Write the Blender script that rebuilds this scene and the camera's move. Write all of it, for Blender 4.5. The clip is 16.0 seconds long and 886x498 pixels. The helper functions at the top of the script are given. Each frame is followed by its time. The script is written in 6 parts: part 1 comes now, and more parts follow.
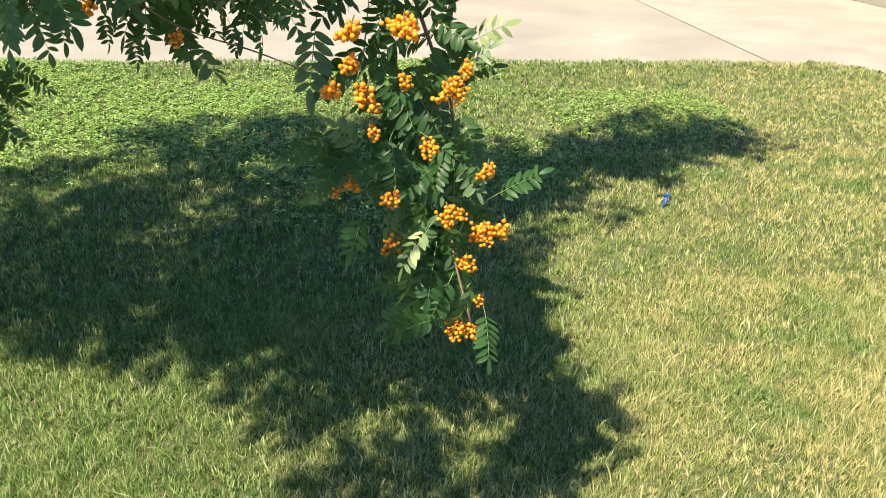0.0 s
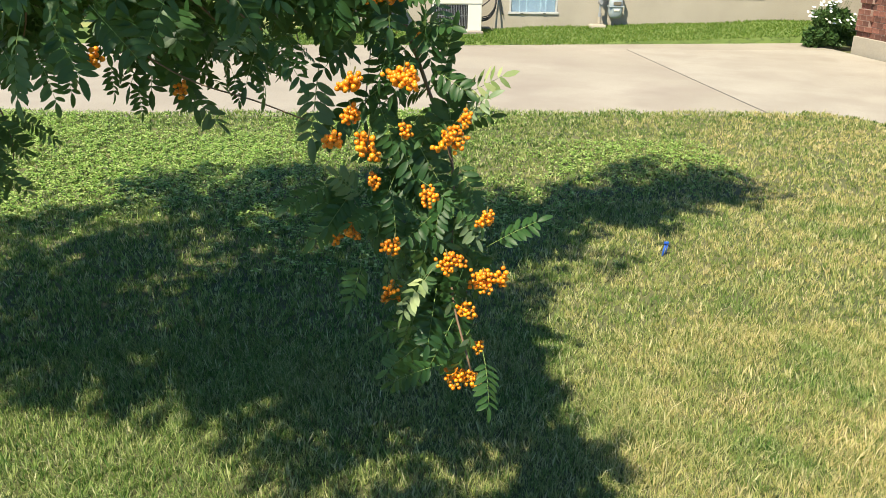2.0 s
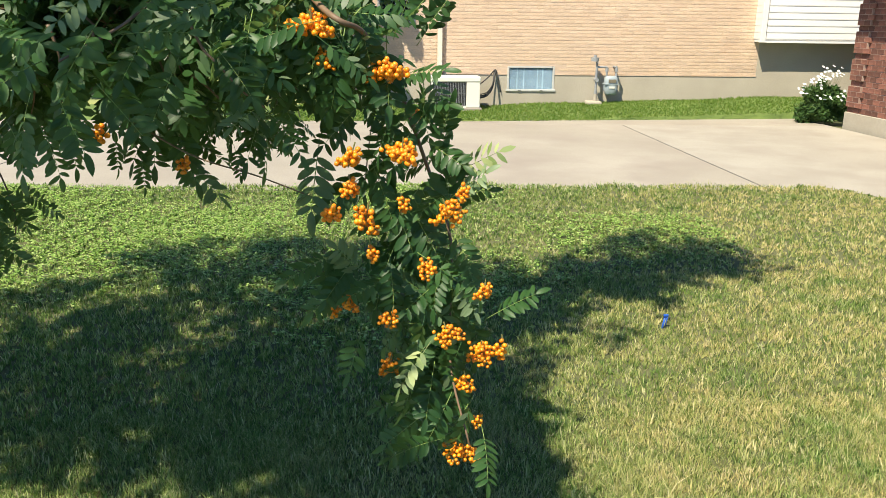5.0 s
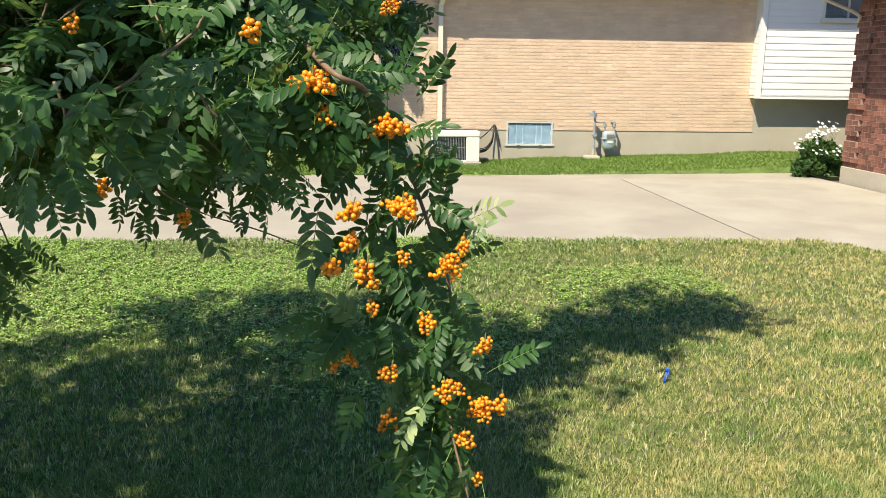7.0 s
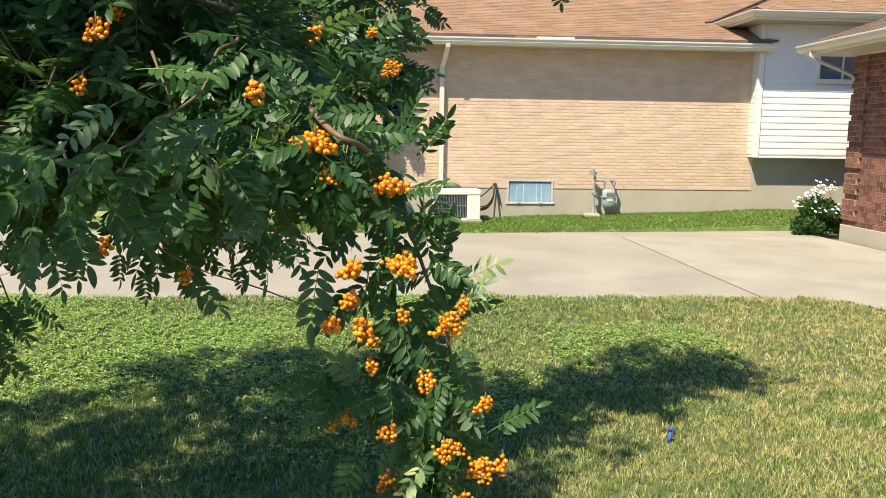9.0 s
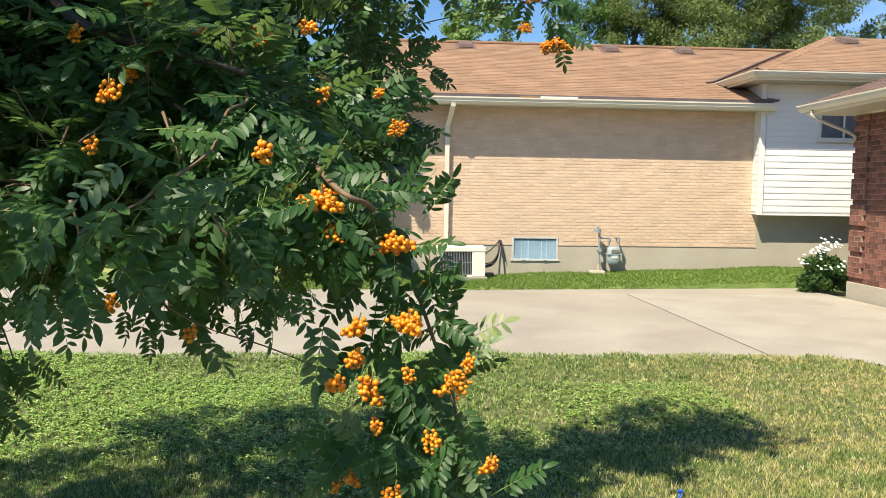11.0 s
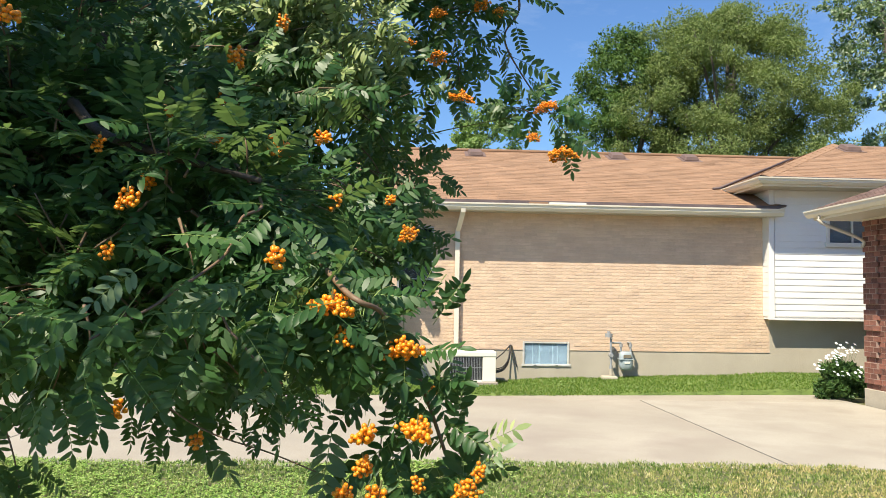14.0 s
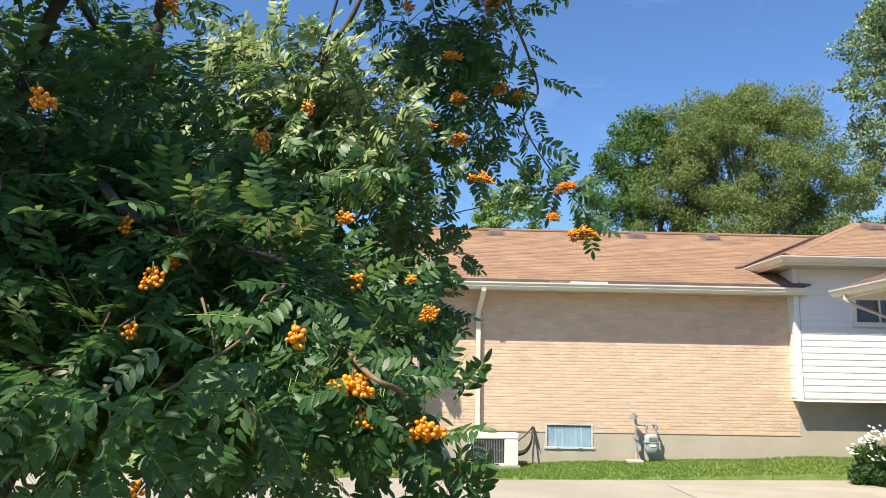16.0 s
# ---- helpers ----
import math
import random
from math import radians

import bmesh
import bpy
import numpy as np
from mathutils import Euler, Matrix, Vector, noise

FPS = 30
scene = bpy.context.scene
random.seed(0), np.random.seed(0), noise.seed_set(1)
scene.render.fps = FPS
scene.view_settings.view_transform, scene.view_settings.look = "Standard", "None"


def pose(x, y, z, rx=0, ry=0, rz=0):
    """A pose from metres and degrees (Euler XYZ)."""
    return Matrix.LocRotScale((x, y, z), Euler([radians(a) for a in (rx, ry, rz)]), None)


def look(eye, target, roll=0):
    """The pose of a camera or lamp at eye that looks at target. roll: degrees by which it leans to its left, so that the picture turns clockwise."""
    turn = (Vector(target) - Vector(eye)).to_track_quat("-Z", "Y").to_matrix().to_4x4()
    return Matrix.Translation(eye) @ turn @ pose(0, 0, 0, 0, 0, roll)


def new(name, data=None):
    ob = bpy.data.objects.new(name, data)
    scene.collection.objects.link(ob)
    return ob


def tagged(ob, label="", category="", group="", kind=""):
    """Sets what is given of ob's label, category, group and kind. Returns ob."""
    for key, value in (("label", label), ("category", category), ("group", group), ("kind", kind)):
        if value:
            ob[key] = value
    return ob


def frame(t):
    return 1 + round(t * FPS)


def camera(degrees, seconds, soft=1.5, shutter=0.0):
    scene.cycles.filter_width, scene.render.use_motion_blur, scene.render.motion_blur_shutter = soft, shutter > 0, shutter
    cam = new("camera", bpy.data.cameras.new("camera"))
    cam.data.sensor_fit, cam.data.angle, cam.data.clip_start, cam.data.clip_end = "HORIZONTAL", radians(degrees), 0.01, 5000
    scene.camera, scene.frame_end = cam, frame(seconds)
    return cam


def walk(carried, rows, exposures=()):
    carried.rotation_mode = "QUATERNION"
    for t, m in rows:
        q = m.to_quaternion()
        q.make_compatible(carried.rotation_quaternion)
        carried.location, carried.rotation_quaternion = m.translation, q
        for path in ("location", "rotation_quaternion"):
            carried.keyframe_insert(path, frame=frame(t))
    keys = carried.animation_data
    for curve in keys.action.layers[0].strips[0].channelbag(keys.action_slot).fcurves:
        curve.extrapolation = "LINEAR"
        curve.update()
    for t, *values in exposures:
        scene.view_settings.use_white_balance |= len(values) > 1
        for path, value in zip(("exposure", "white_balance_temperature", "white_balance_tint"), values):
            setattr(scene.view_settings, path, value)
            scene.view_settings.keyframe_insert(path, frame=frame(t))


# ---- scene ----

# ================= camera and its walk =================
cam = camera(57.8, 16.0, soft=0.5)
ROWS = [
    (0.0, 0.000, 0.000, 1.550, -4.45, -24.53, 0.95),
    (0.5, 0.000, -0.002, 1.550, -4.42, -23.76, 0.92),
    (1.0, 0.000, -0.005, 1.550, -4.42, -22.84, 0.92),
    (1.5, 0.001, -0.007, 1.550, -4.39, -21.95, 0.90),
    (2.0, 0.001, -0.008, 1.550, -4.35, -21.05, 0.88),
    (2.5, 0.002, -0.010, 1.550, -4.34, -20.04, 0.85),
    (3.0, 0.003, -0.012, 1.551, -4.32, -19.08, 0.82),
    (3.5, 0.003, -0.013, 1.551, -4.29, -18.29, 0.79),
    (4.0, 0.003, -0.014, 1.551, -4.30, -17.56, 0.78),
    (6.5, 0.003, -0.014, 1.553, -4.27, -12.97, 0.80),
    (7.0, 0.003, -0.014, 1.553, -4.26, -12.06, 0.81),
    (7.5, 0.004, -0.016, 1.553, -4.22, -11.21, 0.82),
    (8.0, 0.004, -0.017, 1.554, -4.18, -10.22, 0.82),
    (8.5, 0.004, -0.017, 1.554, -4.15, -9.11, 0.82),
    (9.0, 0.005, -0.018, 1.555, -4.12, -7.97, 0.83),
    (11.5, 0.004, -0.021, 1.557, -3.59, -2.68, 0.87),
    (12.0, 0.004, -0.022, 1.557, -3.50, -1.27, 0.88),
    (12.5, 0.004, -0.024, 1.558, -3.42, 0.04, 0.88),
    (13.0, 0.004, -0.025, 1.558, -3.34, 1.26, 0.89),
    (13.5, 0.004, -0.026, 1.558, -3.17, 2.38, 0.91),
    (14.0, 0.004, -0.026, 1.558, -2.86, 3.50, 0.92),
    (14.5, 0.004, -0.027, 1.558, -2.48, 4.88, 0.94),
    (15.0, 0.004, -0.028, 1.558, -2.12, 6.26, 0.97),
    (15.5, 0.004, -0.028, 1.558, -1.75, 7.70, 1.00),
    (16.0, 0.004, -0.029, 1.558, -1.28, 9.13, 1.03),
]
walk(cam, [(t, pose(x, y, z, 90 + pitch, 0, yaw) @ pose(0, 0, 0, 0, 0, roll)) for t, x, y, z, yaw, pitch, roll in ROWS],
     [(0.0, 0.98, 6850, 6), (1.0, 0.84, 6850, 6), (2.0, 0.72, 6850, 6), (4.0, 0.7, 6850, 6), (6.5, 0.7, 6850, 6), (9.0, 0.64, 6850, 6), (12.5, 0.68, 6800, 7), (14.5, 0.74, 6700, 8), (16.0, 0.77, 6600, 9)])

# ================= sky, sun, exposure =================
SUN_WAY = Vector((0.45, 0.53, -1.0)).normalized()   # the way that the sunlight travels
world = bpy.data.worlds.new("sky")
scene.world = world
world.use_nodes = True
wn = world.node_tree.nodes
wl = world.node_tree.links
sky = wn.new("ShaderNodeTexSky")
sky.sky_type = "NISHITA"
sky.sun_disc = False
sky.sun_elevation = math.asin(-SUN_WAY.z)
sky.sun_rotation = math.atan2(-SUN_WAY.x, -SUN_WAY.y)
sky.air_density, sky.dust_density, sky.ozone_density = 1.1, 0.15, 4.0
deep = wn.new("ShaderNodeMix")
deep.data_type, deep.blend_type = "RGBA", "MULTIPLY"
deep.inputs[0].default_value = 1.0
deep.inputs[7].default_value = (0.87, 1.1, 1.4, 1)
wl.new(sky.outputs[0], deep.inputs[6])
spot = wn.new("ShaderNodeTexCoord")
turn = wn.new("ShaderNodeMapping")
turn.inputs["Rotation"].default_value = (0.0, 0.35, 0.6)
turn.inputs["Scale"].default_value = (1.6, 4.0, 6.0)
wl.new(spot.outputs["Generated"], turn.inputs[0])
wisp = wn.new("ShaderNodeTexNoise")
wisp.inputs["Scale"].default_value, wisp.inputs["Detail"].default_value, wisp.inputs["Roughness"].default_value = 1.1, 9.0, 0.62
wl.new(turn.outputs[0], wisp.inputs["Vector"])
thin = wn.new("ShaderNodeMapRange")
thin.inputs[1].default_value, thin.inputs[2].default_value = 0.53, 0.8
thin.inputs[3].default_value, thin.inputs[4].default_value = 0.0, 0.45
wl.new(wisp.outputs[0], thin.inputs[0])
cirrus = wn.new("ShaderNodeMix")
cirrus.data_type = "RGBA"
cirrus.inputs[7].default_value = (7.5, 8.6, 10.0, 1)
wl.new(thin.outputs[0], cirrus.inputs[0])
wl.new(deep.outputs[2], cirrus.inputs[6])
wl.new(cirrus.outputs[2], wn["Background"].inputs[0])
wn["Background"].inputs[1].default_value = 0.075
sun_data = bpy.data.lights.new("sun", "SUN")
sun_data.energy, sun_data.angle, sun_data.color = 5.5, radians(0.55), (1.0, 0.92, 0.77)
sun = new("sun", sun_data)
sun.matrix_world = look((-9, -10, 20), Vector((-9, -10, 20)) + SUN_WAY)

# ================= materials =================
def material(name):
    m = bpy.data.materials.new(name)
    m.use_nodes = True
    return m, m.node_tree.nodes, m.node_tree.links, m.node_tree.nodes["Principled BSDF"]


def coords(n, l, scale=1.0):
    c = n.new("ShaderNodeTexCoord")
    mp = n.new("ShaderNodeMapping")
    s = scale if isinstance(scale, (tuple, list)) else (scale, scale, scale)
    mp.inputs["Scale"].default_value = s
    l.new(c.outputs["Object"], mp.inputs[0])
    return mp.outputs[0]


def noise_tex(n, l, vec, scale, detail=4.0, rough=0.55):
    t = n.new("ShaderNodeTexNoise")
    t.inputs["Scale"].default_value, t.inputs["Detail"].default_value, t.inputs["Roughness"].default_value = scale, detail, rough
    l.new(vec, t.inputs["Vector"])
    return t.outputs[0]


def ramp(n, l, fac, stops):
    r = n.new("ShaderNodeValToRGB")
    e = r.color_ramp.elements
    while len(e) < len(stops):
        e.new(0.5)
    for k, (p, c) in zip(e, stops):
        k.position, k.color = p, (*c, 1)
    l.new(fac, r.inputs[0])
    return r.outputs[0]


def mix(n, l, a, b, fac, how="MIX"):
    m = n.new("ShaderNodeMix")
    m.data_type, m.blend_type = "RGBA", how
    for k, v in ((0, fac), (6, a), (7, b)):
        if isinstance(v, (int, float)):
            m.inputs[k].default_value = v
        elif isinstance(v, tuple):
            m.inputs[k].default_value = (*v, 1)
        else:
            l.new(v, m.inputs[k])
    return m.outputs[2]


def bump(n, l, bs, height, strength=0.3, dist=0.01):
    b = n.new("ShaderNodeBump")
    b.inputs["Strength"].default_value, b.inputs["Distance"].default_value = strength, dist
    l.new(height, b.inputs["Height"])
    l.new(b.outputs[0], bs.inputs["Normal"])


def surface(name, dark, light, scale=8.0, fine=60.0, rough=0.8, bumpy=0.25, metal=0.0, per="", spread=0.25, stain=None, grain=0.7):
    """A surface with broad stains and fine grain; per: vary it by island or object."""
    m, n, l, b = material(name)
    v = coords(n, l)
    big = noise_tex(n, l, v, scale)
    small = noise_tex(n, l, v, fine, 6.0, 0.65)
    c = ramp(n, l, big, [(0.3, dark), (0.7, light)])
    g = ramp(n, l, small, [(0.25, (0.72, 0.72, 0.72)), (0.75, (1.15, 1.15, 1.15))])
    c = mix(n, l, c, g, grain, "MULTIPLY")
    if per:
        if per == "island":
            r = n.new("ShaderNodeNewGeometry").outputs["Random Per Island"]
        else:
            r = n.new("ShaderNodeObjectInfo").outputs["Random"]
        k = ramp(n, l, r, [(0.0, (1 - spread, 1 - spread, 1 - spread)), (0.5, (1.0, 0.98, 0.95)), (1.0, (1 + spread, 1 + spread * 0.9, 1 + spread * 0.8))])
        c = mix(n, l, c, k, 1.0, "MULTIPLY")
    if stain:
        s = ramp(n, l, noise_tex(n, l, v, stain[1], 5.0), [(0.45, (0, 0, 0)), (0.7, (1, 1, 1))])
        c = mix(n, l, c, stain[0], s)
    l.new(c, b.inputs["Base Color"])
    b.inputs["Roughness"].default_value, b.inputs["Metallic"].default_value = rough, metal
    if bumpy:
        bump(n, l, b, small, bumpy, 0.004)
    return m


def leafy(name, stops, rough=0.45, through_light=0.35, glow=(0.25, 0.4, 0.06), per="island", patch=None, sheen=0.25):
    """Leaf or grass: base colour by random piece, with light passing through the blade."""
    m, n, l, b = material(name)
    if per == "island":
        r = n.new("ShaderNodeNewGeometry").outputs["Random Per Island"]
    else:
        r = n.new("ShaderNodeObjectInfo").outputs["Random"]
    c = ramp(n, l, r, stops)
    if patch:
        v = coords(n, l)
        big = noise_tex(n, l, v, patch[0], 7.0, 0.68)
        lo, hi = patch[2]
        f = ramp(n, l, big, [(lo, (0, 0, 0)), (hi, (1, 1, 1))])
        if len(patch) > 3:
            sx = n.new("ShaderNodeVectorMath")
            sx.operation = "DOT_PRODUCT"
            sx.inputs[1].default_value = (1.0, -0.4, 0.0)
            l.new(v, sx.inputs[0])
            mr = n.new("ShaderNodeMapRange")
            mr.inputs[1].default_value, mr.inputs[2].default_value = patch[3]
            mr.inputs[3].default_value, mr.inputs[4].default_value = patch[4]
            l.new(sx.outputs["Value"], mr.inputs[0])
            f = mix(n, l, f, mr.outputs[0], 1.0, "MULTIPLY")
        d = ramp(n, l, r, patch[1])
        c = mix(n, l, c, d, f)
    l.new(c, b.inputs["Base Color"])
    b.inputs["Roughness"].default_value = rough
    b.inputs["Specular IOR Level"].default_value = sheen
    t = n.new("ShaderNodeBsdfTranslucent")
    l.new(mix(n, l, c, glow, 0.5), t.inputs[0])
    ms = n.new("ShaderNodeMixShader")
    ms.inputs[0].default_value = through_light
    l.new(b.outputs[0], ms.inputs[1])
    l.new(t.outputs[0], ms.inputs[2])
    l.new(ms.outputs[0], n["Material Output"].inputs[0])
    return m


GREEN = [(0.0, (0.04, 0.11, 0.026)), (0.3, (0.14, 0.245, 0.055)), (0.7, (0.27, 0.36, 0.105)), (0.88, (0.42, 0.48, 0.2)), (1.0, (0.62, 0.6, 0.34))]
DRY = [(0.0, (0.12, 0.18, 0.045)), (0.25, (0.32, 0.36, 0.115)), (0.55, (0.57, 0.5, 0.2)), (0.8, (0.68, 0.545, 0.265)), (1.0, (0.78, 0.66, 0.38))]
M_GRASS = leafy("lawn_grass", GREEN, 0.55, 0.3, (0.2, 0.34, 0.06), "island", (2.6, DRY, (0.36, 0.6), (-1.6, 0.5), (0.22, 1.15)), sheen=0.15)
M_VERGE = leafy("verge_grass", [(0.0, (0.085, 0.165, 0.025)), (0.6, (0.16, 0.255, 0.045)), (1.0, (0.26, 0.32, 0.09))], 0.5, 0.3, (0.2, 0.34, 0.06), "island", (0.8, DRY, (0.6, 0.85)))
M_CLOVER = leafy("clover", [(0.0, (0.12, 0.25, 0.04)), (0.6, (0.3, 0.45, 0.1)), (1.0, (0.5, 0.58, 0.22))], 0.5, 0.3, sheen=0.2)
M_SOIL = surface("thatch", (0.06, 0.08, 0.026), (0.15, 0.14, 0.06), 2.0, 90.0, 0.95, 0.6)
M_LEAF = leafy("rowan_leaf", [(0.0, (0.021, 0.064, 0.019)), (0.5, (0.037, 0.102, 0.029)), (0.86, (0.064, 0.145, 0.043)), (0.94, (0.11, 0.18, 0.08)), (1.0, (0.23, 0.31, 0.17))], 0.44, 0.4, (0.34, 0.5, 0.13), "object", sheen=0.33)
M_LEAVES = leafy("rowan_foliage", [(0.0, (0.021, 0.064, 0.019)), (0.5, (0.037, 0.102, 0.029)), (0.86, (0.064, 0.145, 0.043)), (0.94, (0.11, 0.18, 0.08)), (1.0, (0.23, 0.31, 0.17))], 0.42, 0.4, (0.34, 0.5, 0.13), sheen=0.38)
# lighter copy of the leaf colour: sunlight painted in, also used for a turned leaf
M_SUNLIT_OR_TURNED = leafy("rowan_leaf_sunlit_or_turned", [(0.0, (0.09, 0.15, 0.05)), (0.5, (0.23, 0.31, 0.11)), (1.0, (0.5, 0.55, 0.27))], 0.5, 0.35, (0.4, 0.5, 0.2), sheen=0.3)
M_BERRY = surface("berry_skin", (0.8, 0.2, 0.008), (0.92, 0.36, 0.02), 60.0, 400.0, 0.32, 0.0, 0.0, "island", 0.22)
M_BERRY_ONE = surface("single_berry_skin", (0.8, 0.2, 0.008), (0.92, 0.36, 0.02), 60.0, 400.0, 0.32, 0.0, 0.0, "object", 0.22)
M_RACHIS = surface("leaf_stalk", (0.17, 0.27, 0.06), (0.28, 0.36, 0.1), 30.0, 200.0, 0.5, 0.0)
M_STALK = surface("green_twig", (0.16, 0.19, 0.05), (0.24, 0.2, 0.08), 30.0, 200.0, 0.6, 0.1)
M_TWIG = surface("brown_twig", (0.13, 0.08, 0.045), (0.22, 0.14, 0.085), 20.0, 150.0, 0.6, 0.2)
M_BARK = surface("rowan_bark", (0.03, 0.022, 0.018), (0.075, 0.055, 0.042), 14.0, 120.0, 0.75, 0.5)
M_FARBARK = surface("far_bark", (0.07, 0.06, 0.05), (0.14, 0.12, 0.1), 4.0, 40.0, 0.9, 0.3)
M_ELM = leafy("elm_leaves", [(0.0, (0.145, 0.19, 0.064)), (0.5, (0.172, 0.22, 0.078)), (1.0, (0.205, 0.25, 0.098))], 0.8, 0.35)
M_ELMDARK = leafy("dark_elm_leaves", [(0.0, (0.04, 0.09, 0.02)), (0.5, (0.075, 0.14, 0.035)), (1.0, (0.12, 0.19, 0.06))], 0.6, 0.3)
M_POPLAR = leafy("poplar_leaves", [(0.0, (0.09, 0.15, 0.06)), (0.6, (0.17, 0.24, 0.11)), (1.0, (0.45, 0.5, 0.36))], 0.4, 0.2)
M_ASH = leafy("ash_leaves", [(0.0, (0.13, 0.22, 0.06)), (0.6, (0.22, 0.33, 0.1)), (1.0, (0.35, 0.44, 0.18))], 0.5, 0.35)
M_CEDAR = leafy("cedar_leaves", [(0.0, (0.05, 0.1, 0.02)), (1.0, (0.16, 0.24, 0.05))], 0.6, 0.2)
M_SPRUCE = leafy("spruce_needles", [(0.0, (0.06, 0.11, 0.06)), (1.0, (0.2, 0.26, 0.13))], 0.6, 0.15)
M_BUSH = leafy("daisy_leaves", [(0.0, (0.03, 0.075, 0.02)), (1.0, (0.08, 0.15, 0.04))], 0.45, 0.2)
M_PETAL = surface("daisy_petal", (0.75, 0.75, 0.72), (0.85, 0.85, 0.83), 30.0, 100.0, 0.6, 0.0)
M_CONC = surface("driveway_concrete", (0.295, 0.26, 0.21), (0.38, 0.34, 0.28), 0.55, 70.0, 0.9, 0.25, stain=((0.28, 0.24, 0.2), 0.9))
M_NEWCONC = surface("newer_concrete", (0.325, 0.29, 0.24), (0.395, 0.36, 0.3), 0.8, 70.0, 0.9, 0.2, stain=((0.29, 0.255, 0.21), 1.1))
M_FOUND = surface("foundation_parging", (0.38, 0.335, 0.265), (0.46, 0.41, 0.33), 1.5, 50.0, 0.92, 0.4)
M_MORTAR = surface("mortar", (0.54, 0.4, 0.3), (0.62, 0.47, 0.35), 5.0, 90.0, 0.95, 0.4)
M_PEACH = surface("peach_brick", (0.56, 0.41, 0.3), (0.66, 0.505, 0.37), 3.0, 55.0, 0.92, 0.9, per="object", spread=0.07)
M_PEACHES = surface("peach_bricks", (0.56, 0.41, 0.3), (0.66, 0.505, 0.37), 3.0, 55.0, 0.92, 0.9, per="island", spread=0.07)
M_RED = surface("red_brick", (0.12, 0.05, 0.037), (0.25, 0.105, 0.075), 6.0, 80.0, 0.88, 0.5, per="object", spread=0.45)
M_REDS = surface("red_bricks", (0.12, 0.05, 0.037), (0.25, 0.105, 0.075), 6.0, 80.0, 0.88, 0.5, per="island", spread=0.45)
M_REDMORTAR = surface("red_mortar", (0.28, 0.185, 0.145), (0.36, 0.25, 0.2), 5.0, 90.0, 0.95, 0.3)
M_SIDING = surface("vinyl_siding", (0.72, 0.71, 0.685), (0.77, 0.76, 0.735), 0.6, 40.0, 0.5, 0.0, grain=0.1)
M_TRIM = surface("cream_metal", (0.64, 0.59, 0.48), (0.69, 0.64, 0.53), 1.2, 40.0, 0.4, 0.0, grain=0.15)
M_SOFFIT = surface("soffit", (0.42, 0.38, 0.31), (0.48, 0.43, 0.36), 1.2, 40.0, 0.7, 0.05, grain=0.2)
M_SHINGLE = surface("shingle", (0.235, 0.14, 0.085), (0.315, 0.192, 0.12), 1.6, 120.0, 0.95, 0.5, per="island", spread=0.13)
M_FLASH = surface("dark_flashing", (0.1, 0.075, 0.075), (0.16, 0.12, 0.12), 3.0, 40.0, 0.7, 0.1)
M_VENT = surface("roof_vent_brown", (0.13, 0.085, 0.075), (0.18, 0.12, 0.1), 6.0, 60.0, 0.6, 0.1)
M_WHITE = surface("white_enamel", (0.7, 0.67, 0.58), (0.75, 0.72, 0.63), 2.0, 50.0, 0.4, 0.0, grain=0.2)
M_DARK = surface("dark_metal", (0.02, 0.02, 0.022), (0.04, 0.04, 0.042), 5.0, 60.0, 0.5, 0.1)
M_GREY = surface("grey_metal", (0.22, 0.23, 0.24), (0.32, 0.33, 0.34), 8.0, 60.0, 0.5, 0.1)
M_METER = surface("blue_grey_paint", (0.27, 0.32, 0.34), (0.35, 0.4, 0.42), 6.0, 60.0, 0.45, 0.0, grain=0.3)
M_DIAL = surface("dial_glass", (0.16, 0.14, 0.1), (0.22, 0.19, 0.14), 8.0, 60.0, 0.25, 0.0)
M_BLUE = surface("blue_plastic", (0.02, 0.09, 0.42), (0.03, 0.13, 0.55), 30.0, 100.0, 0.4, 0.0)
M_CURTAIN = surface("pale_blind", (0.145, 0.2, 0.265), (0.18, 0.24, 0.31), 3.0, 40.0, 0.8, 0.1)
M_PLEAT = surface("blind_edge", (0.26, 0.34, 0.42), (0.31, 0.39, 0.47), 3.0, 40.0, 0.8, 0.1)
M_ALU = surface("dull_aluminium", (0.47, 0.46, 0.44), (0.55, 0.54, 0.51), 3.0, 60.0, 0.55, 0.05)
M_RUBBER = surface("black_rubber", (0.03, 0.03, 0.03), (0.06, 0.055, 0.05), 20.0, 80.0, 0.7, 0.1)

M_GLASS, gn, gl, gb = material("window_glass")
gb.inputs["Base Color"].default_value = (0.8, 0.9, 0.95, 1)
gb.inputs["Roughness"].default_value = 0.05
gb.inputs["Transmission Weight"].default_value = 1.0
gb.inputs["IOR"].default_value = 1.3

# ================= mesh helpers =================
def part(name, bm, mat, parent=None, label=""):
    me = bpy.data.meshes.new(name)
    bm.to_mesh(me)
    bm.free()
    me.materials.append(mat)
    ob = new(name, me)
    if parent:
        ob.parent = parent
    if label:
        ob["label"] = label
    return ob


def thing(name, at, label, category, group="", kind=""):
    ob = new(name)
    ob.location = at
    ob.empty_display_size = 0.05
    return tagged(ob, label, category, group, kind)


def box(bm, lo, hi, bevel=0.0):
    g = bmesh.ops.create_cube(bm, size=1.0)["verts"]
    s = [b - a for a, b in zip(lo, hi)]
    c = [(a + b) / 2 for a, b in zip(lo, hi)]
    bmesh.ops.scale(bm, vec=s, verts=g)
    bmesh.ops.translate(bm, vec=c, verts=g)
    if bevel:
        es = list({e for v in g for e in v.link_edges})
        bmesh.ops.bevel(bm, geom=es, offset=bevel, segments=2, affect="EDGES", profile=0.5)


